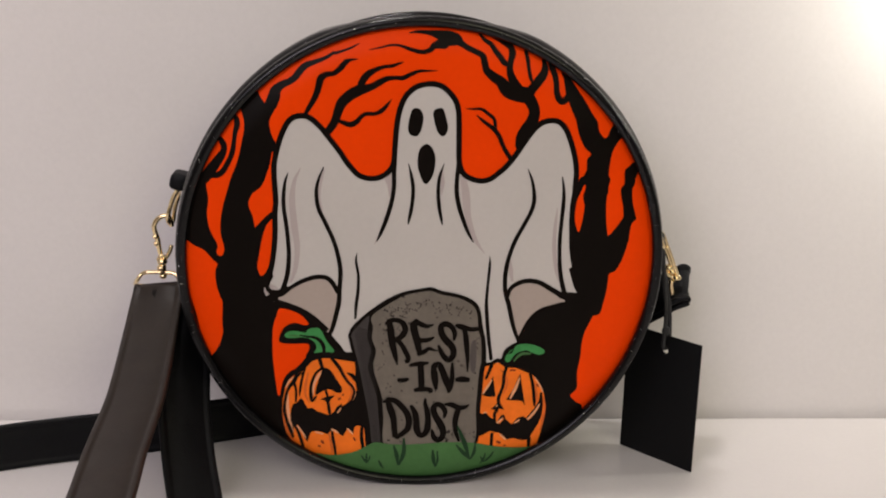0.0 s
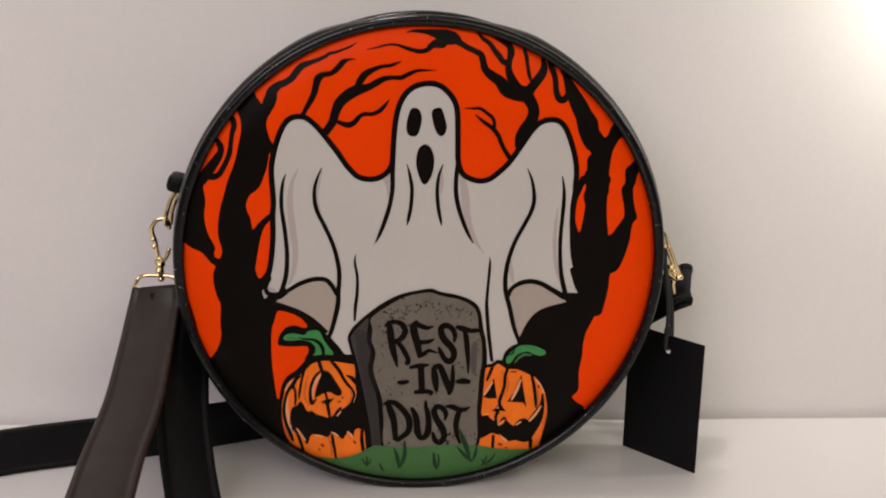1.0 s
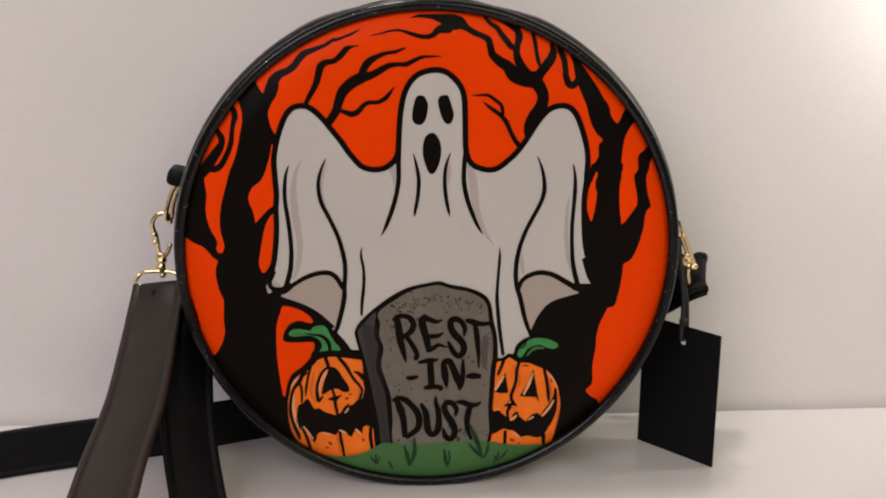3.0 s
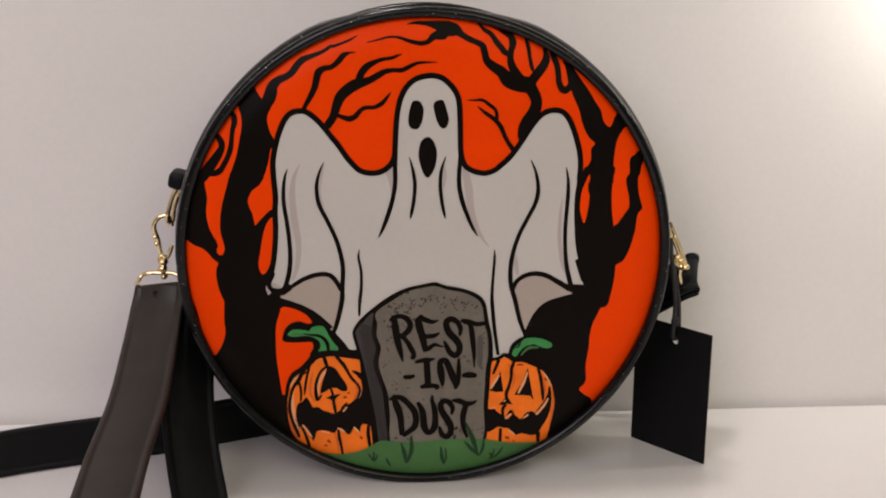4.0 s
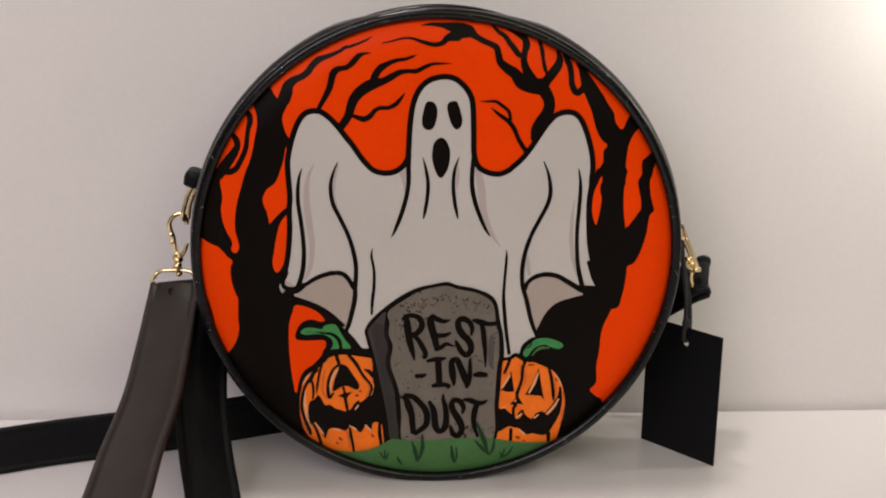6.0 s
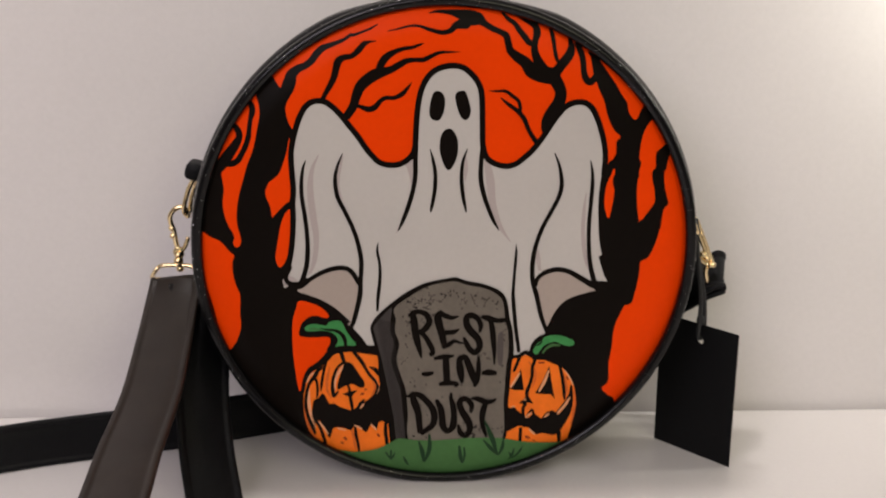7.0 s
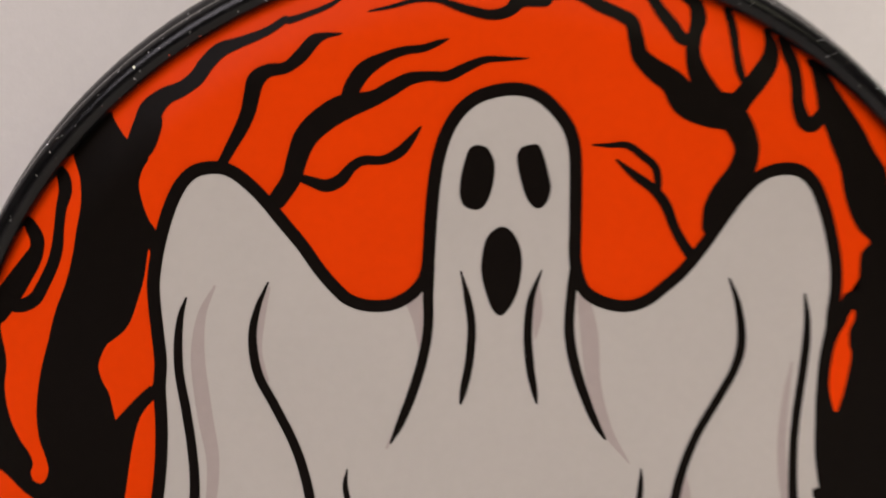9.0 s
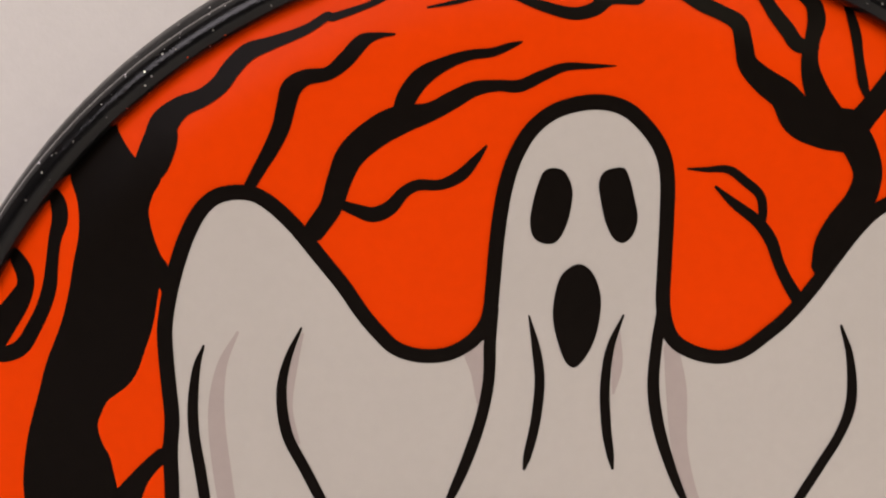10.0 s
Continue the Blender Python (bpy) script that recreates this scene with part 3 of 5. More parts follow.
ghost.stroke(SHADE, [(64.8, 27.8, 0.5), (64.1, 19.4, 1.6), (64.1, 8.3, 1.9), (65.8, -3, 1.9), (68.6, -10.4, 0.8)])  # soft fold
ghost.stroke(SHADE, [(42.4, 3.9, 0.5), (43.4, -1.7, 2.2), (44.5, -8.2, 1.4)])  # soft fold
ghost.stroke(SHADE, [(-21.9, 9.7, 0.5), (-19.8, 13.6, 1.3)])  # soft fold
ghost.fill(SHADE, [(-74.5, -13), (-71.2, -10.7), (-67.5, -13), (-69.1, -16.4), (-72.9, -16.4)])  # sleeve tip
ghost.fill(INNER, [(-65.9, -15.2), (-59.2, -10.4), (-52.4, -7.8), (-45.7, -7.8), (-41.7, -11.1), (-39.8, -17.3), (-41.1, -26.4), (-43.3, -35), (-46.6, -31.6), (-50.6, -27.3), (-56.6, -23.4), (-63.3, -20.6), (-70.3, -18.9)])  # inside of the left sleeve
ghost.fill(INNER, [(74, -18.4), (66.6, -20.4), (58.4, -23.3), (53.1, -28.9), (49, -37.6), (45.7, -31.8), (43.9, -20.2), (44.1, -12.2), (46.7, -8.2), (53.6, -7.3), (60.5, -9.3), (67.1, -13.8)])  # inside of the right sleeve
ghost.stroke(INK, [(u, v, 2.6) for u, v in head_and_arms])
ghost.stroke(INK, [(-71.2, -6.5, 2.7), (-72.9, -11.4, 2.1), (-71.5, -14.2, 2.4), (-67.3, -15.3, 3.7), (-63.8, -13.2, 3.4)])  # left sleeve tip
ghost.stroke(INK, [(73.2, -2.4, 2.6), (75.6, -10.1, 2.4), (77.2, -14.5, 1.9), (73.6, -15.5, 3.2), (69, -15.4, 3.5)])  # right sleeve tip
ghost.stroke(INK, [(-72.4, -17.5, 1.6), (-63.3, -20.6, 1.6), (-56.6, -23.4, 1.6), (-50.6, -27.3, 1.6), (-44.4, -33.3, 1.6)])  # left sleeve hem
ghost.stroke(INK, [(77.2, -16.3, 1.4), (73.5, -18.6, 1.4), (66.6, -20.4, 1.4), (58.4, -23.3, 1.4), (53.1, -28.9, 1.4), (48.5, -38.8, 1.4)])  # right sleeve hem
ghost.stroke(INK, [(-62.5, 43.4, 0.4), (-63.8, 39.5, 1.3), (-64.6, 33.3, 1.8), (-64.6, 27.0, 1.9), (-63.6, 19.1, 2.0), (-62.8, 11.1, 2.0), (-62.5, 2.9, 2.1), (-63.2, -5.3, 2.3), (-65.1, -11.9, 2.2), (-67.2, -15.2, 1.5)])  # fold
ghost.stroke(INK, [(-45.9, 46.5, 0.4), (-48.2, 41.0, 1.3), (-49.4, 34.8, 1.8), (-48.5, 26.9, 2.0), (-45.2, 19.7, 2.0), (-41.6, 11.6, 2.0), (-39.4, 4.3, 2.1), (-38.1, -4.0, 2.2), (-38.6, -14.0, 2.2), (-39.0, -20.6, 2.4), (-41.6, -31.6, 2.2), (-43.7, -37.0, 1.9)])  # fold
ghost.stroke(INK, [(-30.3, 5.0, 0.3), (-30.7, 0.9, 1.2), (-29.6, -5.8, 1.4), (-29.7, -14.1, 1.6), (-30.5, -20.6, 1.7), (-30.9, -27.6, 1.1)])  # fold
ghost.stroke(INK, [(-13.0, 49.8, 2.3), (-13.2, 43.8, 2.2), (-13.2, 36.5, 2.1), (-14.4, 29.1, 2.1), (-16.6, 21.6, 2.1), (-19.0, 15.2, 1.7), (-21.0, 10.9, 0.5)])  # neck
ghost.stroke(INK, [(17.2, 50.2, 2.1), (16.5, 42.3, 2.1), (16.5, 34.9, 2.2), (18.0, 27.4, 2.2), (20.7, 19.7, 1.9), (23.0, 14.5, 1.5), (25.1, 10.9, 0.5)])  # neck
ghost.stroke(INK, [(-6.5, 48.6, 0.3), (-5.0, 42.5, 1.5), (-4.1, 36.4, 1.8), (-4.5, 28.9, 1.8), (-5.6, 22.7, 1.6), (-6.2, 19.6, 0.6)])  # fold
ghost.stroke(INK, [(10.2, 48.6, 0.4), (8.2, 42.4, 1.5), (7.7, 35.0, 1.8), (8.4, 27.5, 1.8), (9.4, 22.4, 1.4), (10.0, 19.4, 0.5)])  # fold
ghost.stroke(INK, [(33.3, 3.9, 0.3), (33.4, -0.7, 1.3), (32.8, -10.0, 1.4), (32.4, -18.5, 1.6), (32.6, -23.1, 1.9), (33.8, -35.2, 1.9), (35.7, -48.4, 1.7)])  # fold
ghost.stroke(INK, [(49.9, 46.5, 0.5), (52.2, 40.5, 1.4), (53.4, 32.6, 2.0), (52.2, 26.2, 2.0), (48.7, 18.9, 2.0), (45.1, 11.6, 2.0), (42.4, 3.3, 2.1), (41.1, -5.0, 2.2), (41.4, -13.5, 2.2), (43.5, -21.1, 2.3), (45.9, -31.2, 2.1), (48.9, -39.4, 1.7)])  # fold
ghost.stroke(INK, [(66.3, 43.0, 0.5), (67.3, 37.3, 1.4), (67.5, 30.9, 1.9), (67.1, 22.8, 1.9), (66.7, 14.6, 1.9), (66.8, 6.4, 1.9), (67.7, -3.7, 2.1), (69.6, -12.2, 2.4), (71.5, -17.4, 2.3), (74.2, -18.8, 1.5)])  # fold
ghost.stroke(INK, [(-71.9, -16.8, 2.2), (-66.8, -15.4, 2.2), (-61.3, -12.0, 2.0), (-56.6, -9.2, 2.2), (-50.4, -7.1, 2.3), (-45.0, -7.2, 2.3), (-41.9, -9.8, 2.3), (-39.4, -14.3, 2.2)])  # left sleeve mouth
ghost.stroke(INK, [(42.2, -17.3, 1.9), (43.9, -12.2, 2.1), (47.7, -9.4, 2.2), (52.5, -8.2, 2.4), (58.1, -9.2, 2.4), (63.9, -12.5, 2.6), (69.8, -16.0, 2.8), (75.6, -18.2, 2.6)])  # right sleeve mouth
ghost.fill(INK, [(-3.4, 74.7), (-1.4, 74.0), (0.0, 71.1), (-0.1, 67.6), (-0.9, 64.2), (-2.3, 61.9), (-4.2, 61.5), (-6.2, 62.5), (-7.0, 65.1), (-6.7, 68.6), (-5.9, 72.0), (-5.0, 74.1)])  # eye
ghost.fill(INK, [(6.8, 74.7), (8.8, 74.7), (9.9, 72.6), (10.8, 69.6), (11.6, 66.2), (11.0, 63.2), (9.4, 61.7), (7.6, 62.5), (6.1, 65.2), (5.0, 69.1), (4.5, 72.1), (5.2, 74.0)])  # eye
ghost.fill(INK, [(1.6, 57.9), (3.9, 56.8), (5.6, 53.6), (6.1, 50.0), (5.6, 45.3), (4.3, 41.6), (2.2, 39.0), (0.3, 40.1), (-1.4, 44.3), (-2.3, 48.4), (-2.1, 52.6), (-1.0, 56.1)])  # mouth
ghost.stroke(INK, [(-75.6, -17, 1.1), (-72.4, -17.8, 2.4), (-68.6, -17.2, 2.4)])  # left sleeve tip
ghost.stroke(INK, [(78.9, -16.3, 1.1), (75.1, -17.5, 2.2), (71.4, -16.6, 2.5)])  # right sleeve tip

pumpkin_one = Print("pumpkin_print", "orange printed jack-o-lantern with a grin and green stalk")
pumpkin_one.fill(INK, [(-44.5, -45.7), (-34.6, -45), (-22.1, -47.3), (-19.8, -74.3), (-19.4, -93.6), (-22.5, -99.2), (-35.4, -102.4), (-48.1, -101.1), (-60.7, -94.7), (-65.6, -88), (-55.1, -73.9)])  # shade behind
pumpkin_one.fill(INK, [(-67.5, -39.5), (-67.2, -36.4), (-65.6, -33.1), (-62.8, -30.8), (-59.3, -30.1), (-54.9, -31.3), (-52.0, -29.9), (-48.3, -29.5), (-46.1, -30.9), (-44.8, -34.5), (-43.1, -38.3), (-40.5, -41.6), (-37.9, -44.0), (-34.1, -46.2), (-38.6, -48.8), (-52.0, -49.2), (-54.8, -47.2), (-53.2, -43.9), (-53.2, -41.3), (-54.9, -40.5), (-60.7, -40.7), (-65.1, -40.5)])  # stalk outline
pumpkin_one.fill(STALK, [(-65.0, -36.4), (-63.2, -34.6), (-60.5, -34.1), (-57.2, -34.6), (-54.8, -34.9), (-53.4, -33.2), (-50.6, -32.5), (-48.3, -32.8), (-46.8, -34.7), (-45.6, -37.5), (-43.4, -41.1), (-41.2, -44.0), (-42.4, -45.2), (-50.4, -45.8), (-49.6, -43.0), (-50.3, -40.3), (-52.9, -38.2), (-56.2, -37.4), (-60.6, -37.7), (-63.7, -37.6)])  # stalk
pumpkin_one.stroke(INK, [(-57.7, -36.3, 0.46), (-54.0, -37.0, 1.03), (-50.4, -37.5, 1.49), (-47.8, -39.2, 1.84), (-46.3, -41.8, 1.84), (-45.9, -45.6, 1.49)])  # stalk crease
pumpkin_one.stroke(GRASS, [(-63.2, -36.7, 0.4), (-60.6, -36.5, 0.9), (-57.3, -37.0, 0.4)])
pumpkin_one.fill(PUMPKIN, [(-49.3, -48.7), (-45.3, -48.0), (-38.6, -48.8), (-31.5, -49.8), (-30.7, -60.5), (-29.4, -67.9), (-28.1, -77.8), (-26.3, -85.3), (-25.4, -95.9), (-25.0, -105.7), (-32.5, -109.8), (-41.9, -110.7), (-50.0, -108.2), (-57.5, -102.2), (-64.2, -92.6), (-66.7, -83.0), (-66.7, -73.6), (-65.6, -67.0), (-63.9, -61.4), (-60.7, -57.3), (-56.6, -54.9), (-54.3, -51.3), (-52.0, -49.2)])  # body
pumpkin_one.stroke(TERRACOTTA, [(-53.7, -55.9, 0.7), (-54.9, -61.5, 1.3), (-55.1, -67.1, 1.1), (-53.3, -71.1, 0.7)])
pumpkin_one.stroke(TERRACOTTA, [(-39.1, -52.2, 0.7), (-36.0, -57.5, 1.3), (-33.4, -61.9, 1.4), (-32.5, -66.4, 1.1), (-34.4, -71.3, 0.7)])
pumpkin_one.stroke(TERRACOTTA, [(-66.1, -74.9, 0.7), (-65.6, -81.4, 1.4), (-64.0, -88.2, 1.7), (-60.6, -94.7, 1.2)])
pumpkin_one.stroke(TERRACOTTA, [(-43.7, -87.6, 0.7), (-42.8, -92.7, 1.1), (-42.1, -98.7, 0.7)])
pumpkin_one.stroke(HIGHLIGHT, [(-46.1, -54.0, 0.9), (-48.8, -57.4, 1.3), (-50.7, -60.8, 1.3), (-51.4, -64.4, 1.1), (-51.5, -67.4, 0.7)])
pumpkin_one.stroke(HIGHLIGHT, [(-63.8, -66.3, 0.9), (-63.9, -71.2, 1.4), (-63.6, -76.1, 1.4), (-62.5, -82.6, 1.2), (-61.3, -87.4, 0.7)])
pumpkin_one.stroke(HIGHLIGHT, [(-64.6, -63.1, 0.7), (-62.7, -59.7, 0.9), (-60.2, -57.8, 0.7), (-57.5, -55.9, 0.4)])
pumpkin_one.stroke(HIGHLIGHT, [(-33.1, -61.0, 0.7), (-31.6, -63.4, 0.9), (-30.9, -66.6, 0.9), (-32.6, -71.5, 0.7)])
pumpkin_one.stroke(INK, [(-52.9, -48.2, 3.56), (-55.4, -51.3, 3.33), (-58.8, -54.4, 2.88), (-62.7, -57.0, 2.53), (-65.0, -60.7, 2.07), (-66.5, -66.2, 1.49), (-67.2, -73.6, 1.61), (-67.0, -81.6, 1.84), (-65.3, -90.0, 2.3), (-60.9, -96.8, 2.42), (-55.2, -103.0, 2.42), (-48.9, -109.0, 2.18), (-41.4, -111.2, 1.84)])  # outline
pumpkin_one.stroke(INK, [(-52.9, -48.2, 3.56), (-48.6, -46.8, 3.33), (-43.0, -46.6, 3.1), (-36.4, -47.9, 2.53), (-30.1, -49.1, 2.07)])  # outline
pumpkin_one.fill(INK, [(-61.5, -72.4), (-59.2, -71.2), (-57.6, -69.0), (-56.0, -70.3), (-54.1, -74.3), (-51.8, -74.0), (-49.6, -75.8), (-46.7, -76.8), (-43.5, -77.8), (-40.8, -76.1), (-38.5, -73.9), (-35.5, -72.2), (-32.5, -69.1), (-29.8, -64.7), (-27.1, -67.9), (-25.3, -77.8), (-24.0, -84.8), (-27.4, -84.3), (-29.3, -83.5), (-31.1, -84.7), (-31.8, -88.5), (-34.3, -84.9), (-36.6, -89.2), (-39.6, -87.1), (-42.3, -85.8), (-44.1, -88.1), (-47.1, -87.0), (-50.5, -86.5), (-52.8, -87.6), (-54.4, -93.0), (-56.9, -87.8), (-59.1, -83.2), (-61.0, -84.7), (-61.2, -89.0), (-62.8, -84.0), (-62.5, -77.4)], steps=2)  # mouth
pumpkin_one.fill(INK, [(-46.7, -53.3), (-44.3, -53.3), (-42.3, -55.0), (-40.3, -58.5), (-38.3, -61.6), (-37.2, -64.1), (-37.7, -66.1), (-40.2, -66.0), (-42.4, -64.5), (-45.1, -64.5), (-47.8, -66.0), (-50.3, -67.2), (-49.8, -63.2), (-48.6, -59.1), (-47.4, -56.0)], steps=2)  # eye
pumpkin_one.fill(INK, [(-47.9, -69.6), (-45.2, -68.2), (-43.8, -68.0), (-40.7, -67.5), (-42.7, -69.7), (-44.1, -71.9), (-45.7, -70.2)], steps=1)  # nose
pumpkin_one.stroke(INK, [(-48.2, -48.2, 1.84), (-47.4, -51.1, 1.84), (-46.7, -53.3, 1.49)])
pumpkin_one.stroke(INK, [(-46.9, -53.1, 1.26), (-49.9, -55.9, 1.26), (-51.8, -60.3, 1.49), (-52.5, -63.9, 1.49), (-52.4, -67.6, 1.84), (-51.8, -70.3, 1.61), (-49.9, -68.1, 1.03)])
pumpkin_one.stroke(INK, [(-55.2, -53.0, 1.26), (-56.4, -57.3, 1.26), (-57.2, -61.5, 1.26), (-57.7, -64.6, 1.26), (-58.0, -67.8, 0.46)])
pumpkin_one.stroke(INK, [(-57.1, -55.9, 1.03), (-59.3, -57.5, 1.84), (-60.7, -60.2, 2.07), (-63.3, -63.8, 1.49), (-64.8, -68.7, 1.49), (-65.4, -74.9, 1.61), (-64.3, -81.3, 1.61), (-62.5, -86.9, 1.95), (-61.5, -90.7, 1.38)])
pumpkin_one.stroke(INK, [(-61.2, -60.7, 1.84), (-59.9, -63.1, 1.26), (-59.6, -67.1, 1.26), (-59.9, -70.7, 1.03)])
pumpkin_one.stroke(INK, [(-42.2, -48.3, 1.49), (-40.2, -50.7, 1.84), (-38.2, -53.6, 1.84), (-36.5, -57.0, 1.49), (-34.7, -60.0, 1.49), (-32.5, -62.4, 1.26)])
pumpkin_one.stroke(INK, [(-32.5, -62.4, 1.26), (-31.2, -65.4, 1.26), (-32.1, -69.1, 1.26), (-33.3, -72.8, 1.61), (-35.1, -74.5, 1.03)])
pumpkin_one.stroke(INK, [(-34.7, -55.8, 0.8), (-32.2, -57.1, 2.07), (-30.7, -59.3, 1.84)])
pumpkin_one.stroke(INK, [(-45.1, -65.0, 1.26), (-44.3, -68.2, 1.26), (-44.1, -71.4, 1.61), (-43.5, -75.1, 1.61), (-43.1, -78.3, 1.03)])
pumpkin_one.stroke(INK, [(-43.1, -78.1, 1.03), (-40.8, -76.6, 1.26), (-39.4, -74.2, 1.26), (-37.6, -72.5, 1.03)])
pumpkin_one.stroke(INK, [(-60.2, -83.8, 1.38), (-58.6, -88.0, 1.61), (-57.4, -92.6, 1.72), (-56.3, -98.4, 1.61)])
pumpkin_one.stroke(INK, [(-42.1, -86.4, 1.26), (-41.7, -90.6, 1.61), (-40.8, -96.0, 1.38), (-40.0, -104.8, 1.03)])
pumpkin_one.stroke(INK, [(-27.4, -84.8, 1.61), (-27.5, -89.8, 1.84), (-26.4, -98.0, 1.61)])
pumpkin_one.stroke(HIGHLIGHT, [(-59.1, -84.0, 0.9), (-57.1, -86.9, 0.9), (-55.2, -90.3, 0.7)])
pumpkin_one.stroke(HIGHLIGHT, [(-50.3, -87.0, 0.7), (-48.2, -87.5, 0.9), (-46.6, -88.1, 0.5)])
pumpkin_one.stroke(HIGHLIGHT, [(-42.3, -85.6, 0.7), (-40.5, -86.4, 0.9), (-39.1, -87.4, 0.7)])
pumpkin_one.stroke(HIGHLIGHT, [(-34.5, -85.2, 0.7), (-32.7, -87.0, 0.9), (-32.0, -88.2, 0.5)])
pumpkin_one.stroke(HIGHLIGHT, [(-38.0, -74.7, 0.9), (-39.4, -76.6, 0.7)])
pumpkin_one.stroke(RUST, [(-38.9, -69.5, 1.1), (-38.0, -69.2, 1.1)])
pumpkin_one.stroke(RUST, [(-37.0, -67.3, 0.9), (-36.6, -67.1, 0.9)])
pumpkin_one.stroke(RUST, [(-47.2, -92.3, 1.4), (-46.5, -93.1, 1.2)])
pumpkin_one.stroke(RUST, [(-48.7, -95.2, 1.2), (-48.0, -95.4, 0.9)])
pumpkin_one.stroke(RUST, [(-31.4, -90.3, 0.9), (-30.7, -91.3, 1.1)])

pumpkin_two = Print("pumpkin_print", "orange printed jack-o-lantern with triangle eyes and green stalk")
pumpkin_two.fill(INK, [(40.6, -51.0), (41.0, -47.1), (42.2, -43.7), (45.3, -40.9), (48.8, -39.5), (53.3, -39.0), (58.3, -40.2), (62.0, -42.0), (63.3, -44.9), (61.4, -47.3), (57.1, -47.2), (53.6, -47.2), (50.3, -48.4), (48.8, -51.0)])  # stalk outline
pumpkin_two.fill(STALK, [(42.6, -48.6), (43.2, -46.4), (44.9, -44.2), (46.7, -42.8), (48.4, -41.1), (52.2, -40.4), (56.1, -40.9), (59.6, -42.2), (61.7, -43.6), (61.7, -45.3), (59.3, -46.0), (55.8, -45.0), (53.1, -43.8), (49.9, -44.5), (47.5, -45.9), (46.0, -47.9), (44.7, -49.8), (43.3, -49.8)])  # stalk
pumpkin_two.stroke(INK, [(43.6, -45.7, 0.23), (45.4, -45.0, 0.8), (46.5, -43.3, 0.57)])  # stalk crease
pumpkin_two.stroke(GRASS, [(47.1, -49.3, 0.7), (48.7, -47.2, 1.1), (51.3, -45.5, 1.4), (54.9, -45.5, 0.9)])
pumpkin_two.fill(PUMPKIN, [(31.2, -53.1), (33.4, -51.9), (36.1, -51.4), (38.3, -50.5), (40.6, -50.7), (43.0, -52.9), (45.9, -52.5), (49.4, -53.5), (52.8, -55.0), (55.9, -56.5), (58.2, -58.2), (60.7, -61.9), (62.7, -66.4), (64.0, -73.8), (63.4, -80.2), (62.3, -87.3), (61.2, -94.3), (59.6, -101.0), (26.9, -98.8), (27.8, -88.5), (29.0, -75.9), (30.2, -68.5), (31.1, -59.9)])  # body
pumpkin_two.stroke(TERRACOTTA, [(62.8, -68.3, 0.7), (63.5, -73.8, 1.2), (62.9, -80.1, 1.2), (62.0, -86.6, 0.8)])
pumpkin_two.stroke(TERRACOTTA, [(55.4, -56.9, 0.5), (58.2, -62.6, 1.1), (59.1, -68.8, 1.2), (58.6, -72.8, 0.7)])
pumpkin_two.stroke(TERRACOTTA, [(40.7, -53.9, 0.5), (43.6, -58.3, 1.1), (43.8, -63.2, 0.9), (42.5, -66.7, 0.5)])
pumpkin_two.stroke(HIGHLIGHT, [(57.7, -57.7, 0.7), (60.4, -61.7, 0.9), (62.2, -65.6, 0.7)])
pumpkin_two.stroke(INK, [(31.0, -53.5, 1.26), (32.9, -51.4, 1.61), (36.1, -50.7, 1.84), (39.0, -49.0, 2.07), (42.0, -50.7, 2.07), (44.7, -52.0, 1.61), (49.3, -52.3, 1.61), (53.9, -54.2, 1.84), (57.7, -56.7, 1.61), (61.1, -60.9, 1.61), (63.4, -66.4, 1.61), (64.7, -73.8, 1.61), (64.2, -81.6, 1.72), (63.2, -88.5, 1.84), (61.8, -95.8, 1.61), (60.4, -102.0, 1.61)])  # outline
pumpkin_two.fill(INK, [(27.2, -76.7), (30.0, -76.0), (32.3, -77.5), (34.1, -76.7), (35.6, -78.5), (38.2, -80.5), (39.6, -82.1), (41.2, -82.6), (43.4, -79.9), (44.6, -80.6), (47.0, -82.7), (48.8, -82.4), (50.8, -79.9), (53.8, -79.2), (55.5, -80.8), (58.4, -77.5), (60.5, -73.8), (61.2, -69.3), (61.8, -66.4), (62.5, -72.6), (61.9, -78.8), (60.3, -83.5), (58.4, -87.3), (56.4, -91.0), (53.4, -92.4), (48.5, -90.7), (45.7, -91.3), (43.3, -90.5), (41.4, -87.6), (39.1, -87.4), (36.7, -86.6), (34.4, -87.8), (31.7, -89.3), (29.8, -88.5), (27.0, -86.0)], steps=2)  # mouth
pumpkin_two.fill(INK, [(31.8, -67.3), (34.8, -61.6), (37.0, -57.5), (37.8, -62.4), (38.7, -68.1), (35.0, -68.3)], steps=1)  # eye
pumpkin_two.fill(INK, [(44.0, -69.9), (47.5, -63.7), (50.4, -55.9), (51.8, -63.8), (53.0, -70.0), (53.6, -73.0), (51.8, -70.5)], steps=1)  # eye
pumpkin_two.fill(INK, [(36.4, -74.8), (38.6, -72.8), (40.3, -70.1), (41.6, -72.3), (43.3, -75.1), (40.5, -74.6), (38.7, -75.3)], steps=1)  # nose
pumpkin_two.stroke(HIGHLIGHT, [(32.4, -66.3, 0.9), (34.6, -62.6, 1.1), (36.4, -59.5, 0.7)])
pumpkin_two.stroke(HIGHLIGHT, [(46.0, -68.9, 0.9), (48.4, -63.7, 1.4), (50.2, -58.4, 0.7)])
pumpkin_two.stroke(HIGHLIGHT, [(39.1, -73.3, 0.7), (40.4, -72.1, 0.7)])
pumpkin_two.stroke(INK, [(36.1, -51.6, 1.61), (34.9, -55.0, 1.61), (33.6, -58.4, 1.26)])
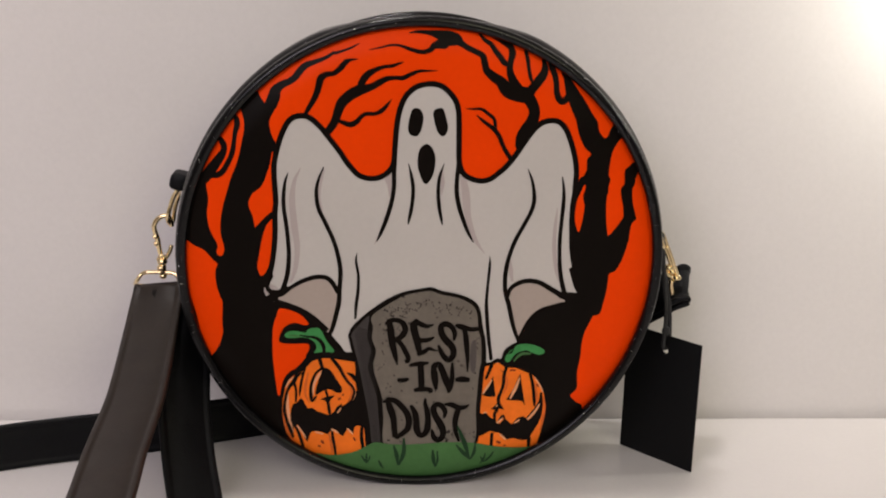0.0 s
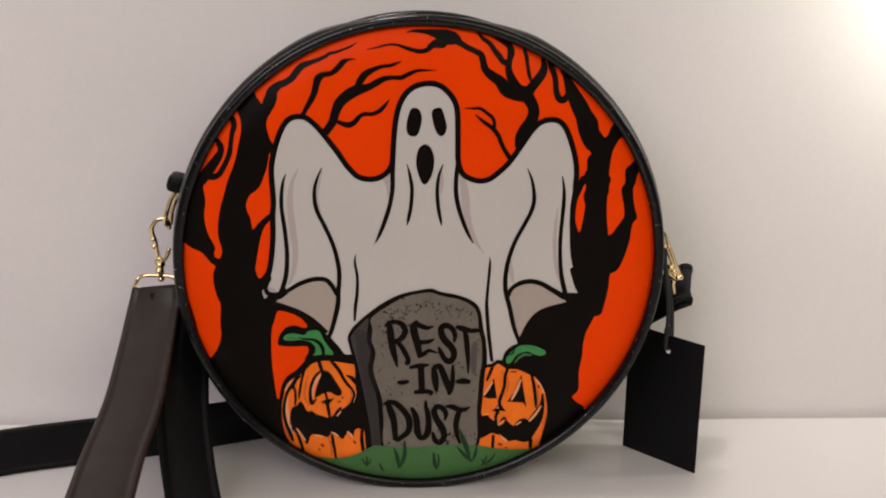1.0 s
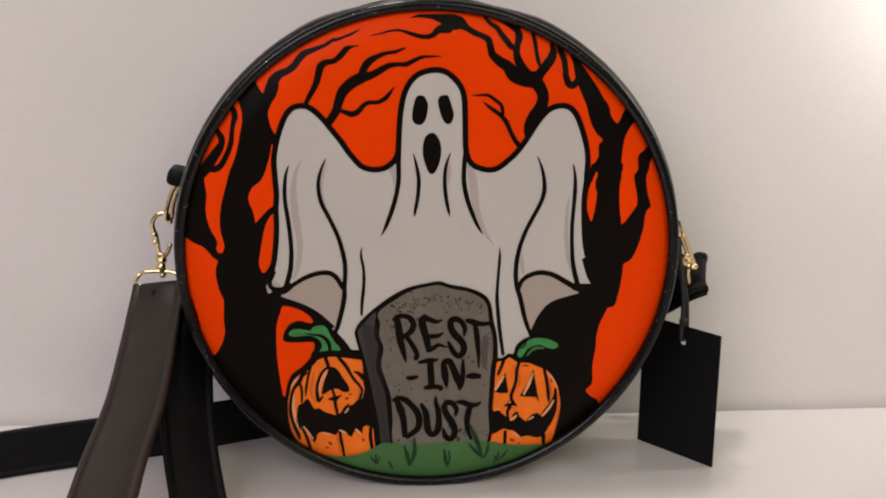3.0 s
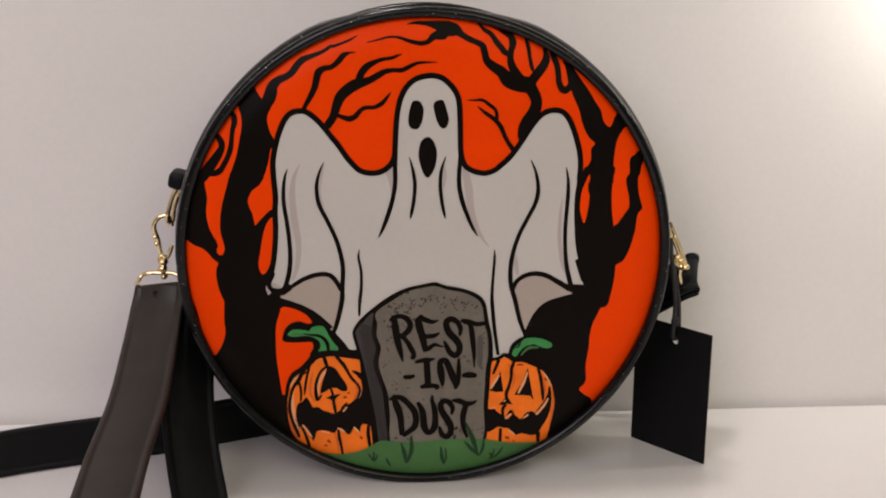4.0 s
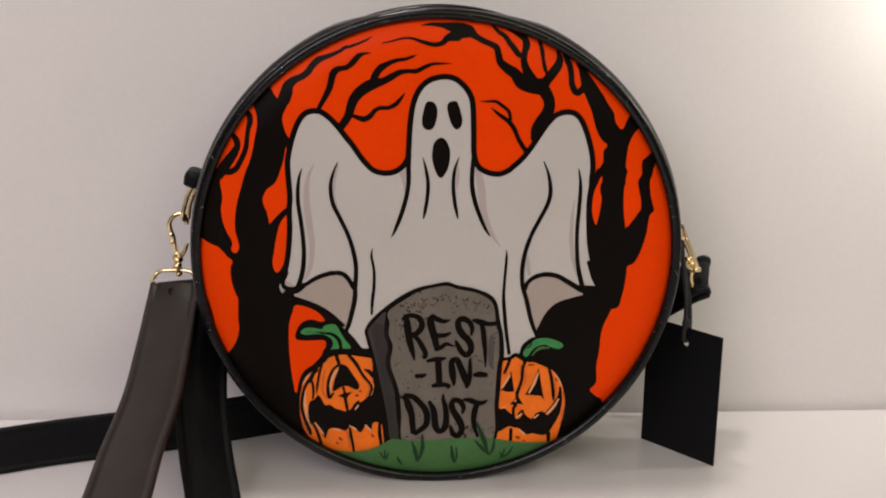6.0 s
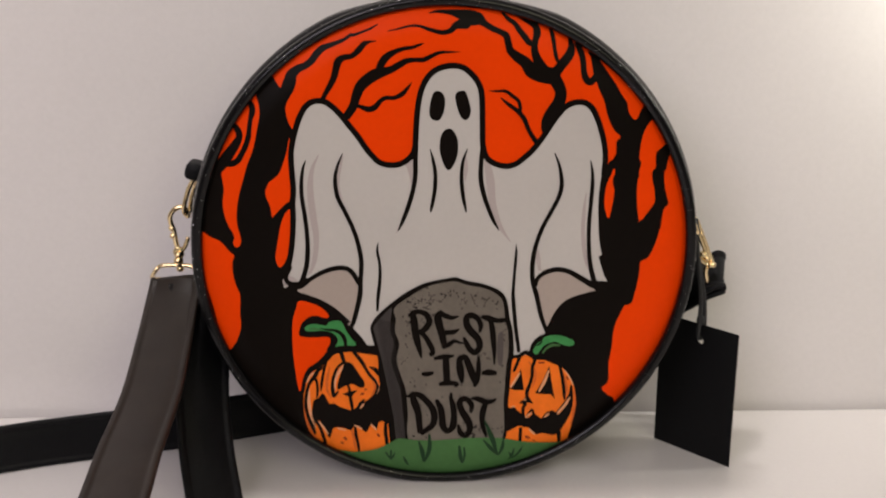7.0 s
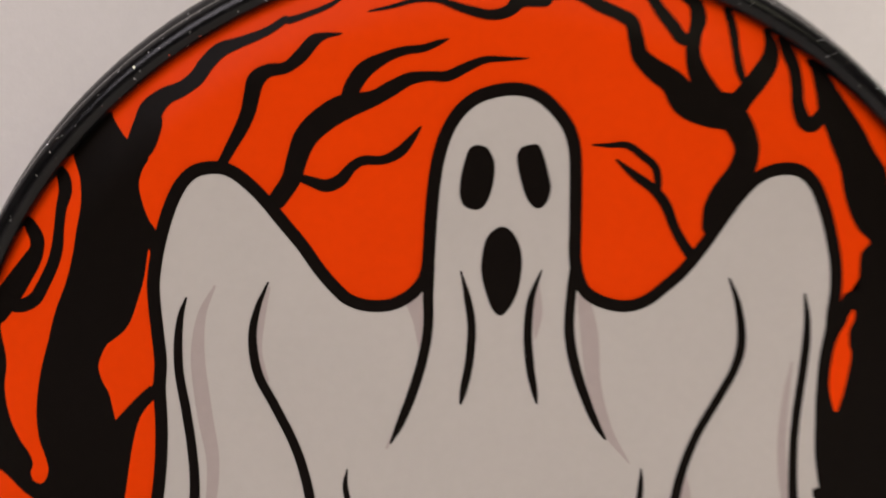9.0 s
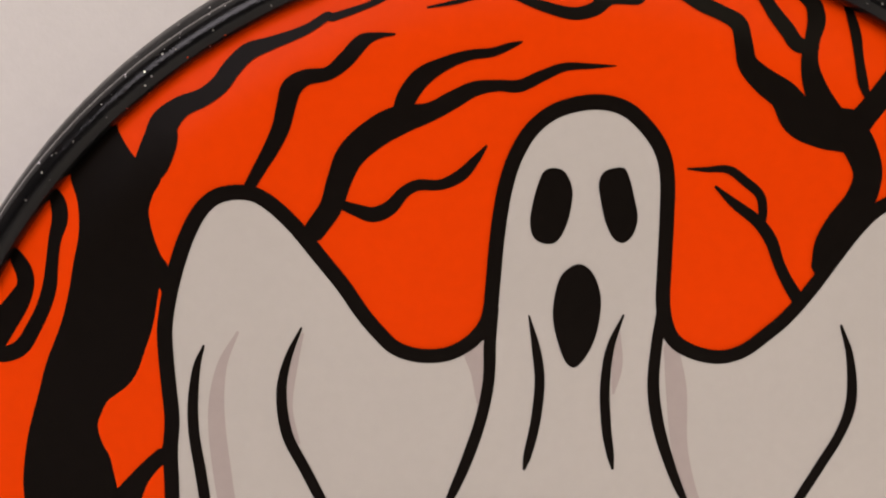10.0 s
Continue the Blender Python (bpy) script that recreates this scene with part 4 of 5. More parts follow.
pumpkin_two.stroke(INK, [(43.6, -52.4, 1.61), (42.4, -56.8, 1.61), (42.3, -61.2, 1.61), (41.3, -65.4, 1.61), (40.1, -69.1, 1.84), (40.4, -72.6, 1.26)])
pumpkin_two.stroke(INK, [(39.6, -75.3, 1.61), (38.5, -77.3, 1.61), (38.6, -80.6, 1.38), (39.6, -83.3, 1.03)])
pumpkin_two.stroke(INK, [(55.1, -55.0, 1.26), (56.5, -60.1, 1.61), (57.4, -65.1, 1.61), (58.0, -70.0, 1.61), (58.2, -73.0, 0.8)])
pumpkin_two.stroke(INK, [(61.3, -66.4, 1.26), (61.0, -70.1, 1.38), (59.3, -73.8, 1.38), (57.2, -76.8, 1.38), (54.8, -80.0, 1.03)])
pumpkin_two.stroke(INK, [(48.2, -82.7, 1.03), (50.4, -80.2, 1.38), (52.9, -79.2, 1.03)])
pumpkin_two.stroke(INK, [(39.8, -83.1, 1.03), (41.6, -79.8, 1.38), (42.9, -78.3, 1.03), (43.7, -80.9, 1.03)])
pumpkin_two.stroke(INK, [(37.5, -88.1, 1.61), (37.4, -93.7, 1.61), (37.6, -100.2, 1.15)])
pumpkin_two.stroke(INK, [(56.4, -91.3, 2.3), (56.9, -97.6, 1.61), (56.6, -102.5, 1.38)])
pumpkin_two.stroke(HIGHLIGHT, [(55.2, -80.2, 0.9), (58.3, -76.5, 1.2), (60.7, -72.3, 0.7)])
pumpkin_two.stroke(HIGHLIGHT, [(48.8, -82.2, 0.7), (50.9, -80.7, 0.9)])
pumpkin_two.stroke(HIGHLIGHT, [(40.0, -82.1, 0.9), (42.3, -80.1, 0.9)])
pumpkin_two.stroke(HIGHLIGHT, [(41.9, -88.7, 0.9), (44.3, -91.0, 0.9)])
pumpkin_two.stroke(HIGHLIGHT, [(29.3, -86.5, 0.9), (30.8, -89.0, 0.7)])
pumpkin_two.stroke(HIGHLIGHT, [(33.0, -76.7, 0.7), (34.3, -76.5, 0.7)])
pumpkin_two.stroke(RUST, [(45.5, -54.2, 0.9), (47.8, -54.2, 0.9)])
pumpkin_two.stroke(RUST, [(59.0, -61.6, 0.9), (59.5, -62.6, 0.9)])
pumpkin_two.stroke(RUST, [(40.4, -92.5, 1.4), (41.8, -93.1, 1.2)])
pumpkin_two.stroke(RUST, [(43.8, -94.6, 0.7), (44.5, -95.0, 0.7)])

stone = Print("tombstone_print", "speckled grey printed tombstone with hatched dark side")
stone.fill(INK, [(-34, -38.5), (-34, -35), (-31.3, -30.4), (-24.8, -24.3), (-16.7, -18.3), (-8.6, -14.3), (-0.5, -12.5), (5.5, -11.6), (10.4, -13.3), (18.7, -15), (25.9, -18.1), (29.4, -22.6), (31.1, -31.8), (32.7, -39.1), (33.3, -49.4), (32.4, -55.8), (31.3, -73.1), (28.4, -95.9), (2, -97.3), (-23.4, -95.7), (-25.5, -80.6), (-28.4, -64.2), (-30.9, -51)])  # outline
stone.fill(STONE_SIDE, [(-32.4, -38.5), (-32.7, -35.6), (-30.2, -32.1), (-24.5, -26.3), (-24.8, -32.1), (-25, -37.9), (-23.3, -44.2), (-24.6, -52.4), (-22.3, -61.2), (-20.3, -67.7), (-19.3, -79.1), (-18.3, -94.2), (-22, -94.2), (-23.8, -80.6), (-26.7, -64.2), (-29.3, -51)])  # side
stone.fill(STONE, [(-22.9, -26.3), (-14.5, -20), (-7.5, -16), (-0.4, -14.2), (5.5, -13.6), (10.5, -15.3), (18.8, -17), (24.9, -20.1), (27.8, -24.1), (28.9, -32.4), (30.5, -39.4), (30.8, -49.4), (29.9, -55.8), (29, -73.1), (27.2, -95), (2, -95.8), (-15.5, -94.8), (-16.8, -79.1), (-17.8, -67.7), (-20.1, -60), (-22.1, -52.4), (-20.8, -44.2), (-22.8, -37.8), (-22.3, -32.1)])  # face
for k in range(54):  # hatching down the shaded side
    v = -31.0 - 1.16 * k
    a = (-31.0 - v) / 61.2
    stone.stroke(HATCH, [(-31.7 + 9.7 * a, v, 0.3), (-28.2 + 8.3 * a, v - 1.7, 0.5), (-23.6 + 6.3 * a, v - 3.2, 0.4)])
pitting = random.Random(5)
for k in range(150):  # dark pits, thickest under the stone's top edge and along its sides
    u, v = pitting.uniform(-17, 26), pitting.uniform(-93, -17)
    if k < 85:
        v = -17.5 - abs(u - 4) * 0.22 - pitting.expovariate(0.35)
    elif k < 125:
        u = pitting.choice((-18.5, 26.5)) + pitting.gauss(0, 1.6) + (2.0 if v < -60 else 0)
    d = pitting.uniform(0.2, 0.8)
    stone.stroke(HATCH, [(u, v, 0.35), (u + d * pitting.uniform(-1, 1), v - d, pitting.uniform(0.35, 0.75))])
stone.fill(SMEAR, [(26, -39.4), (28, -39.4), (28.3, -49.4), (27.6, -55.3), (25.9, -53.8), (25.4, -46.4)])  # weathered patch

words = Print("lettering_print", "black hand-lettered words REST IN DUST")
words.stroke(INK, [(-14.5, -28.5, 2.4), (-13.8, -33.0, 3.48), (-13.3, -37.8, 3.48), (-12.4, -42.6, 3.24), (-11.3, -46.9, 2.4), (-10.4, -51.0, 0.84)])  # R
words.stroke(INK, [(-16.0, -29.9, 1.56), (-13.8, -28.5, 2.4), (-10.7, -28.3, 2.4), (-8.0, -29.8, 2.88), (-6.7, -32.8, 2.88), (-7.8, -35.7, 3), (-10.0, -37.8, 2.64), (-11.3, -38.5, 2.16)])  # R
words.stroke(INK, [(-11.1, -37.8, 2.4), (-8.4, -40.9, 2.4), (-6.4, -44.5, 2.64), (-5.0, -47.7, 2.4), (-5.5, -49.6, 1.92), (-6.4, -48.9, 1.08)])  # R
words.stroke(INK, [(-1.2, -28.4, 1.92), (-2.7, -30.7, 3.48), (-2.0, -34.8, 3.72), (-0.8, -39.1, 3.48), (0.1, -43.4, 3), (1.0, -45.5, 2.16)])  # E
words.stroke(INK, [(-2.0, -28.9, 2.4), (0.9, -30.3, 2.64), (3.8, -31.3, 2.16), (6.7, -30.6, 0.84)])  # E
words.stroke(INK, [(-1.1, -38.6, 2.64), (2.3, -38.6, 2.4), (5.0, -38.2, 2.16), (7.2, -37.0, 0.84)])  # E
words.stroke(INK, [(0.1, -45.5, 2.4), (2.4, -44.6, 2.4), (5.0, -42.9, 1.92), (7.7, -43.7, 1.08), (9.5, -43.9, 0.48)])  # E
words.stroke(INK, [(17.1, -38.2, 1.32), (17.4, -34.9, 2.4), (15.8, -31.6, 2.64), (12.9, -30.1, 3), (10.7, -31.5, 3), (11.0, -34.9, 3.24), (12.8, -38.0, 3.48), (15.3, -40.6, 3.48), (16.9, -43.5, 3.24), (16.8, -46.6, 3), (14.8, -48.6, 3), (12.5, -47.1, 2.76), (10.9, -44.2, 2.4), (9.7, -41.5, 1.32)])  # S
words.stroke(INK, [(18.3, -30.9, 1.92), (20.7, -31.6, 3), (25.0, -32.8, 2.4), (28.4, -32.6, 2.16), (30.1, -32.4, 1.32)])  # T
words.stroke(INK, [(21.9, -32.1, 2.16), (22.9, -36.9, 2.64), (23.4, -41.6, 2.64), (24.0, -47.7, 1.92), (24.1, -51.3, 1.32), (24.2, -54.7, 0.6)])  # T
words.stroke(INK, [(-9.5, -59.2, 1.92), (-7.2, -59.3, 2.4), (-5.2, -58.8, 1.68)])  # dash
words.stroke(INK, [(-3.9, -51.5, 1.68), (-0.5, -50.8, 2.4), (2.4, -50.6, 2.16), (4.7, -50.2, 1.08)])  # I
words.stroke(INK, [(1.1, -50.6, 3), (1.3, -54.7, 3.24), (1.6, -59.6, 3.24), (1.7, -63.3, 3)])  # I
words.stroke(INK, [(-1.3, -64.5, 1.92), (1.2, -64.0, 2.76), (4.2, -64.0, 2.4), (6.4, -64.6, 2.16), (5.8, -65.8, 1.08)])  # I
words.stroke(INK, [(7.4, -52.1, 2.4), (7.9, -56.0, 3.48), (8.4, -59.7, 3.24), (8.9, -63.6, 1.68)])  # N
words.stroke(INK, [(8.1, -51.4, 3), (10.3, -51.2, 3), (12.0, -54.8, 3.24), (13.9, -59.7, 3.6), (15.3, -63.4, 3)])  # N
words.stroke(INK, [(16.6, -50.5, 1.08), (16.7, -54.9, 2.16), (16.6, -59.7, 2.4), (15.7, -63.4, 2.76), (15.1, -65.4, 1.68)])  # N
words.stroke(INK, [(19.1, -59.0, 2.16), (21.6, -58.8, 3.24), (24.5, -59.1, 2.4)])  # dash
words.stroke(INK, [(-14.9, -70.0, 2.4), (-13.5, -74.2, 3.6), (-11.9, -79.2, 3.24), (-11.4, -84.2, 3), (-11.0, -88.8, 2.76)])  # D
words.stroke(INK, [(-16.7, -70.7, 1.32), (-14.0, -69.5, 2.4), (-10.6, -70.5, 3), (-7.6, -73.5, 3), (-5.1, -77.0, 3.24), (-4.1, -81.1, 3.24), (-4.8, -85.1, 3), (-7.1, -87.5, 2.76), (-10.0, -89.5, 2.52)])  # D
words.stroke(INK, [(-3.0, -73.1, 1.92), (-1.2, -76.8, 3), (-0.5, -80.6, 3.24), (-0.2, -85.1, 3.36), (1.2, -88.2, 3), (3.1, -88.4, 2.76), (4.9, -85.7, 3.36), (5.3, -80.7, 3), (4.8, -75.7, 2.76), (3.8, -71.9, 1.92), (3.8, -69.2, 1.08)])  # U
words.stroke(INK, [(13.3, -79.0, 1.32), (13.7, -75.8, 2.52), (11.8, -72.8, 2.76), (9.3, -72.2, 2.76), (7.9, -74.5, 3), (8.9, -78.2, 3.24), (11.0, -81.7, 3.6), (12.7, -85.3, 3.36), (12.8, -88.8, 3), (10.9, -91.1, 3), (8.6, -89.8, 2.76), (7.7, -87.2, 1.92), (7.4, -85.7, 1.08)])  # S
words.stroke(INK, [(13.8, -72.0, 1.32), (16.8, -72.3, 2.76), (20.3, -73.8, 2.76), (23.3, -73.6, 2.16), (25.3, -72.4, 0.84)])  # T
words.stroke(INK, [(20.5, -74.1, 2.52), (19.4, -77.8, 3), (18.8, -82.1, 2.76), (19.4, -87.1, 2.16), (20.9, -91.4, 1.44)])  # T

grass = Print("grass_print", "green printed grass with darker blades")
grass.fill(GRASS, [(-58.4, -100.8), (-43, -100.2), (-36, -99), (-30.4, -97.2), (-25.4, -94.5), (-20.9, -92.4), (-13.6, -93.3), (-5.1, -93.6), (4.8, -93.1), (14.6, -92.5), (28.8, -92.8), (40.3, -95), (56.1, -96.9), (69, -97.5), (64.3, -119.3), (9.7, -125.2), (-44.4, -118.7)])  # turf
blades = Print("grass_blade_print", "dark green printed blades of grass")
blades.stroke(BLADE, [(-11.5, -94.1, 0.8), (-9.9, -99.6, 2.2), (-9.3, -105.1, 0.8)])
blades.stroke(BLADE, [(-6.5, -90.6, 1.1), (-6.5, -98.1, 2.2), (-8.8, -105.1, 1.1)])
blades.stroke(BLADE, [(8, -96.8, 1.1), (8.6, -102.3, 2), (9.5, -106.3, 0.8)])
blades.stroke(BLADE, [(10.3, -97.5, 0.8), (10.6, -102.3, 1.1), (9.8, -106.3, 0.6)])
blades.stroke(BLADE, [(20.2, -83.8, 0.8), (23.7, -92.5, 2.5), (26.6, -101.7, 0.8)])
blades.stroke(BLADE, [(29.3, -92.9, 0.8), (28.8, -97.8, 1.7), (27.2, -102, 0.8)])
blades.stroke(BLADE, [(19.8, -94, 0.8), (23.2, -98, 2), (26.6, -102, 0.8)])
blades.stroke(BLADE, [(-27.5, -99.9, 0.8), (-26.1, -102.4, 1.1), (-25, -104.2, 0.6)])
blades.stroke(BLADE, [(-25, -98.7, 0.8), (-25, -101.8, 1.1), (-25, -104.2, 0.6)])
blades.stroke(BLADE, [(-23.3, -100, 0.6), (-23.9, -102.4, 0.8), (-25, -104.2, 0.6)])
blades.stroke(BLADE, [(-18.8, -102.5, 0.8), (-17.7, -105.5, 1.4), (-16.6, -107.4, 0.6)])
blades.stroke(BLADE, [(32.2, -100.9, 0.6), (33.4, -103.3, 1.4), (32.3, -105.1, 0.6)])
blades.stroke(BLADE, [(38.7, -97.9, 0.6), (36.8, -101.6, 1.4), (34, -104.6, 0.6)])
blades.stroke(BLADE, [(34.5, -98.8, 0.6), (34, -102.1, 1.1), (32.9, -104.5, 0.6)])
for motif in Print.made:
    motif.finish()

# ---- fittings at the bag's sides ----
def wire(name, points, radius, parent, mat=GOLD, closed=False, label="", steps=6, sides=10):
    return part(name, tube(bmesh.new(), spline(points, steps, closed), radius, sides, closed), mat, parent, label)


def joined(*pieces):
    """Several bmeshes as one."""
    whole = bmesh.new()
    for bm in pieces:
        me = bpy.data.meshes.new("piece")
        bm.to_mesh(me)
        bm.free()
        whole.from_mesh(me)
        bpy.data.meshes.remove(me)
    return whole


def knob(at, radius, squash=1.0, axis=(0, 0, 1)):
    bm = bmesh.new()
    turn = Vector(axis).to_track_quat("Z", "Y").to_matrix().to_4x4()
    bmesh.ops.create_uvsphere(bm, u_segments=16, v_segments=10, radius=radius,
                              matrix=Matrix.Translation(at) @ turn @ Matrix.Diagonal((1, 1, squash, 1)))
    return smooth(bm)


def side_tab(angle, y, radius, name="ring_tab"):
    """A folded vinyl tab sewn to the bag's side, holding a ring."""
    bm = box((0.0090, 0.0150, 0.0085), (0, 0, 0), 0.0034, 4)
    ob = part(name, smooth(bm), DULL_BLACK, bag, "black folded vinyl tab")
    a = radians(angle)
    ob.matrix_local = pose(radius * math.cos(a), y, CENTRE + radius * math.sin(a), 0, -angle, 0)
    return ob


side_tab(165.6, 0.042, 0.1228)
side_tab(0.0, 0.040, 0.1206)
wire("d_ring", [(-0.1195, 0.0400, 0.1430), (-0.1221, 0.0400, 0.1391), (-0.1240, 0.0400, 0.1338), (-0.1254, 0.0400, 0.1282), (-0.1251, 0.0430, 0.1244), (-0.1241, 0.0470, 0.1248), (-0.1231, 0.0480, 0.1311), (-0.1210, 0.0470, 0.1376)],
     0.00115, bag, closed=True, label="polished gold ring")
wire("d_ring", [(0.1224, 0.030, 0.1262), (0.1222, 0.026, 0.1240), (0.1232, 0.024, 0.1200), (0.1244, 0.028, 0.1178), (0.1250, 0.034, 0.1174),
                (0.1250, 0.040, 0.1195), (0.1240, 0.041, 0.1240), (0.1230, 0.036, 0.1262)], 0.00125, bag, closed=True, label="polished gold ring")


# ---- the strap ----
strap = tagged(empty("shoulder_strap", (-0.18, -0.06, 0)), "black leather shoulder strap with gold clasps, looped on the table", "strap")


def under_strap(ob):
    ob.parent = strap
    ob.location = (0.18, 0.06, 0)
    return ob


STRAP_W = 0.0265
fall = spline([(-0.1312, 0.0420, 0.0928), (-0.1314, 0.0300, 0.0856), (-0.1306, 0.0053, 0.0765), (-0.1287, -0.0396, 0.0650), (-0.1291, -0.0840, 0.0580), (-0.1275, -0.1193, 0.0550), (-0.1271, -0.1501, 0.0534), (-0.1271, -0.1890, 0.0501), (-0.1380, -0.2220, 0.0240), (-0.1630, -0.2430, 0.0040), (-0.2050, -0.2500, 0.0016)], 6)
across = spline([(1, -0.30, 0), (1, -0.30, 0), (1, -0.30, 0), (1, -0.15, 0), (1, -0.04, 0), (1, 0.0, 0), (1, 0.02, 0), (1, 0.1, 0), (0.9, 0.5, 0), (0.4, 0.9, 0), (0.1, 1, 0)], 6)
under_strap(part("strap_length", ribbon(fall, across, STRAP_W), LEATHER))
second = spline([(-0.1228, 0.0430, 0.0880), (-0.1165, 0.0230, 0.0712), (-0.1137, -0.0019, 0.0498),
                 (-0.1097, -0.0201, 0.0284), (-0.1048, -0.0351, 0.0118), (-0.1017, -0.0464, 0.0010),
                 (-0.0985, -0.0520, 0.0018), (-0.1020, -0.0900, 0.0016), (-0.1200, -0.1400, 0.0046), (-0.1600, -0.1760, 0.0056), (-0.2100, -0.1850, 0.0050)], 6)
across = spline([(0.75, 0.6, 0), (0.75, 0.6, 0), (0.78, 0.60, 0), (0.80, 0.58, 0), (0.82, 0.55, 0), (0.9, 0.4, 0), (1, 0.2, 0), (1, 0.2, 0), (0.85, 0.5, 0), (0.4, 0.9, 0), (0.2, 1, 0)], 6)
under_strap(part("strap_length", ribbon(second, across, STRAP_W), DULL_BLACK))
rear = spline([(-0.3300, -0.0700, 0.0122), (-0.2600, -0.0050, 0.0122), (-0.2109, 0.0192, 0.0122), (-0.1717, 0.0323, 0.0122), (-0.1327, 0.0428, 0.0122),
               (-0.1072, 0.0525, 0.0122), (-0.0775, 0.0640, 0.0122), (-0.0450, 0.0765, 0.0122), (0.0000, 0.0795, 0.0122), (0.0500, 0.0795, 0.0150),
               (0.0850, 0.0790, 0.0280), (0.1030, 0.0750, 0.0500), (0.1160, 0.0640, 0.0700), (0.1340, 0.0485, 0.0857), (0.1425, 0.0465, 0.0905), (0.1434, 0.0447, 0.0934), (0.1400, 0.0439, 0.0939), (0.1314, 0.0459, 0.0891)], 6)
across = spline([(0, 0.10, 1)] * 9 + [(0, 0.05, 1), (-0.5, 0, 0.9), (-0.7, 0, 0.7), (-0.2, 0.5, 0.75), (0.1, 0.83, 0.55)] + [(0.25, 0.83, 0.55)] * 4, 6)
# same strap, in the darker black that stands in for its shade
under_strap(part("strap_length", ribbon(rear, across, 0.0240), DULL_BLACK))


def gold(name, *pieces, back=Vector((-0.0024, 0.0130, -0.0038))):
    ob = under_strap(part(name, joined(*pieces), GOLD, None, "polished gold clasp"))
    ob.location += back
    return ob


# the clasp at the strap's hanging end: a hook, its sprung gate, the swivel and the strap's ring
hook = tube(bmesh.new(), spline([(-0.1297, 0.0430, 0.1058), (-0.1308, 0.0430, 0.1110), (-0.1315, 0.0430, 0.1167), (-0.1327, 0.0430, 0.1204), (-0.1328, 0.0430, 0.1236), (-0.1310, 0.0430, 0.1267), (-0.1281, 0.0430, 0.1283), (-0.1257, 0.0430, 0.1278), (-0.1245, 0.0430, 0.1255), (-0.1241, 0.0430, 0.1229)], 6), 0.00125, 12)
gate = tube(bmesh.new(), spline([(-0.1316, 0.0424, 0.1051), (-0.1300, 0.0424, 0.1077), (-0.1276, 0.0424, 0.1068), (-0.1258, 0.0424, 0.1094), (-0.1245, 0.0424, 0.1131)], 5), 0.0011, 10)
clasp = gold("clasp", hook, gate, knob((-0.1295, 0.0430, 0.1044), 0.0027, 0.8), knob((-0.1323, 0.0430, 0.1176), 0.0017), knob((-0.1320, 0.0430, 0.1139), 0.0016), back=Vector((0, 0, 0)))
pin = tube(bmesh.new(), [(-0.1295, 0.0430, 0.1041), (-0.1294, 0.0430, 0.0968)], 0.0017, 12)
gold("swivel", pin, knob((-0.1300, 0.0430, 0.1012), 0.0025, 0.7), knob((-0.1294, 0.0430, 0.0968), 0.0019, 0.9), back=Vector((0, 0, 0)))
loop = tube(bmesh.new(), spline([(-0.1445, 0.0500, 0.0896), (-0.1423, 0.0435, 0.0948), (-0.1399, 0.0435, 0.0977), (-0.1365, 0.0430, 0.0986), (-0.1296, 0.0430, 0.0986), (-0.1234, 0.0420, 0.0982), (-0.1213, 0.0420, 0.0947), (-0.1235, 0.0500, 0.0894), (-0.1342, 0.0500, 0.0892)], 6, True), 0.0011, 10, True)
gold("strap_ring", loop, back=Vector((0, 0, 0)))
# the clasp at the other end
hook = tube(bmesh.new(), spline([(0.1344, 0.0400, 0.1028), (0.1322, 0.0400, 0.1070), (0.1295, 0.0400, 0.1129), (0.1269, 0.0400, 0.1181), (0.1250, 0.0400, 0.1210), (0.1252, 0.0400, 0.1228), (0.1273, 0.0400, 0.1216), (0.1296, 0.0400, 0.1164), (0.1322, 0.0400, 0.1105), (0.1346, 0.0400, 0.1046), (0.1363, 0.0400, 0.1005)], 6), 0.0011, 12)
gate = tube(bmesh.new(), spline([(0.1272, 0.0392, 0.1049), (0.1297, 0.0392, 0.1022), (0.1327, 0.0392, 0.0995), (0.1356, 0.0392, 0.0983)], 5), 0.0010, 10)
gold("clasp", hook, gate, knob((0.1318, 0.0400, 0.1038), 0.0024, 0.8), knob((0.1336, 0.0400, 0.1017), 0.0019, 0.9), knob((0.1300, 0.0400, 0.1149), 0.0014), back=Vector((0, 0, 0)))
pin = tube(bmesh.new(), spline([(0.1339, 0.0400, 0.0969), (0.1335, 0.0400, 0.0943), (0.1349, 0.0400, 0.0898), (0.1354, 0.0400, 0.0871), (0.1373, 0.0400, 0.0838)], 4), 0.0014, 10)
gold("strap_ring", pin, knob((0.1361, 0.0400, 0.0984), 0.0026, 0.8), knob((0.1373, 0.0400, 0.0838), 0.0015), back=Vector((0, 0, 0)))


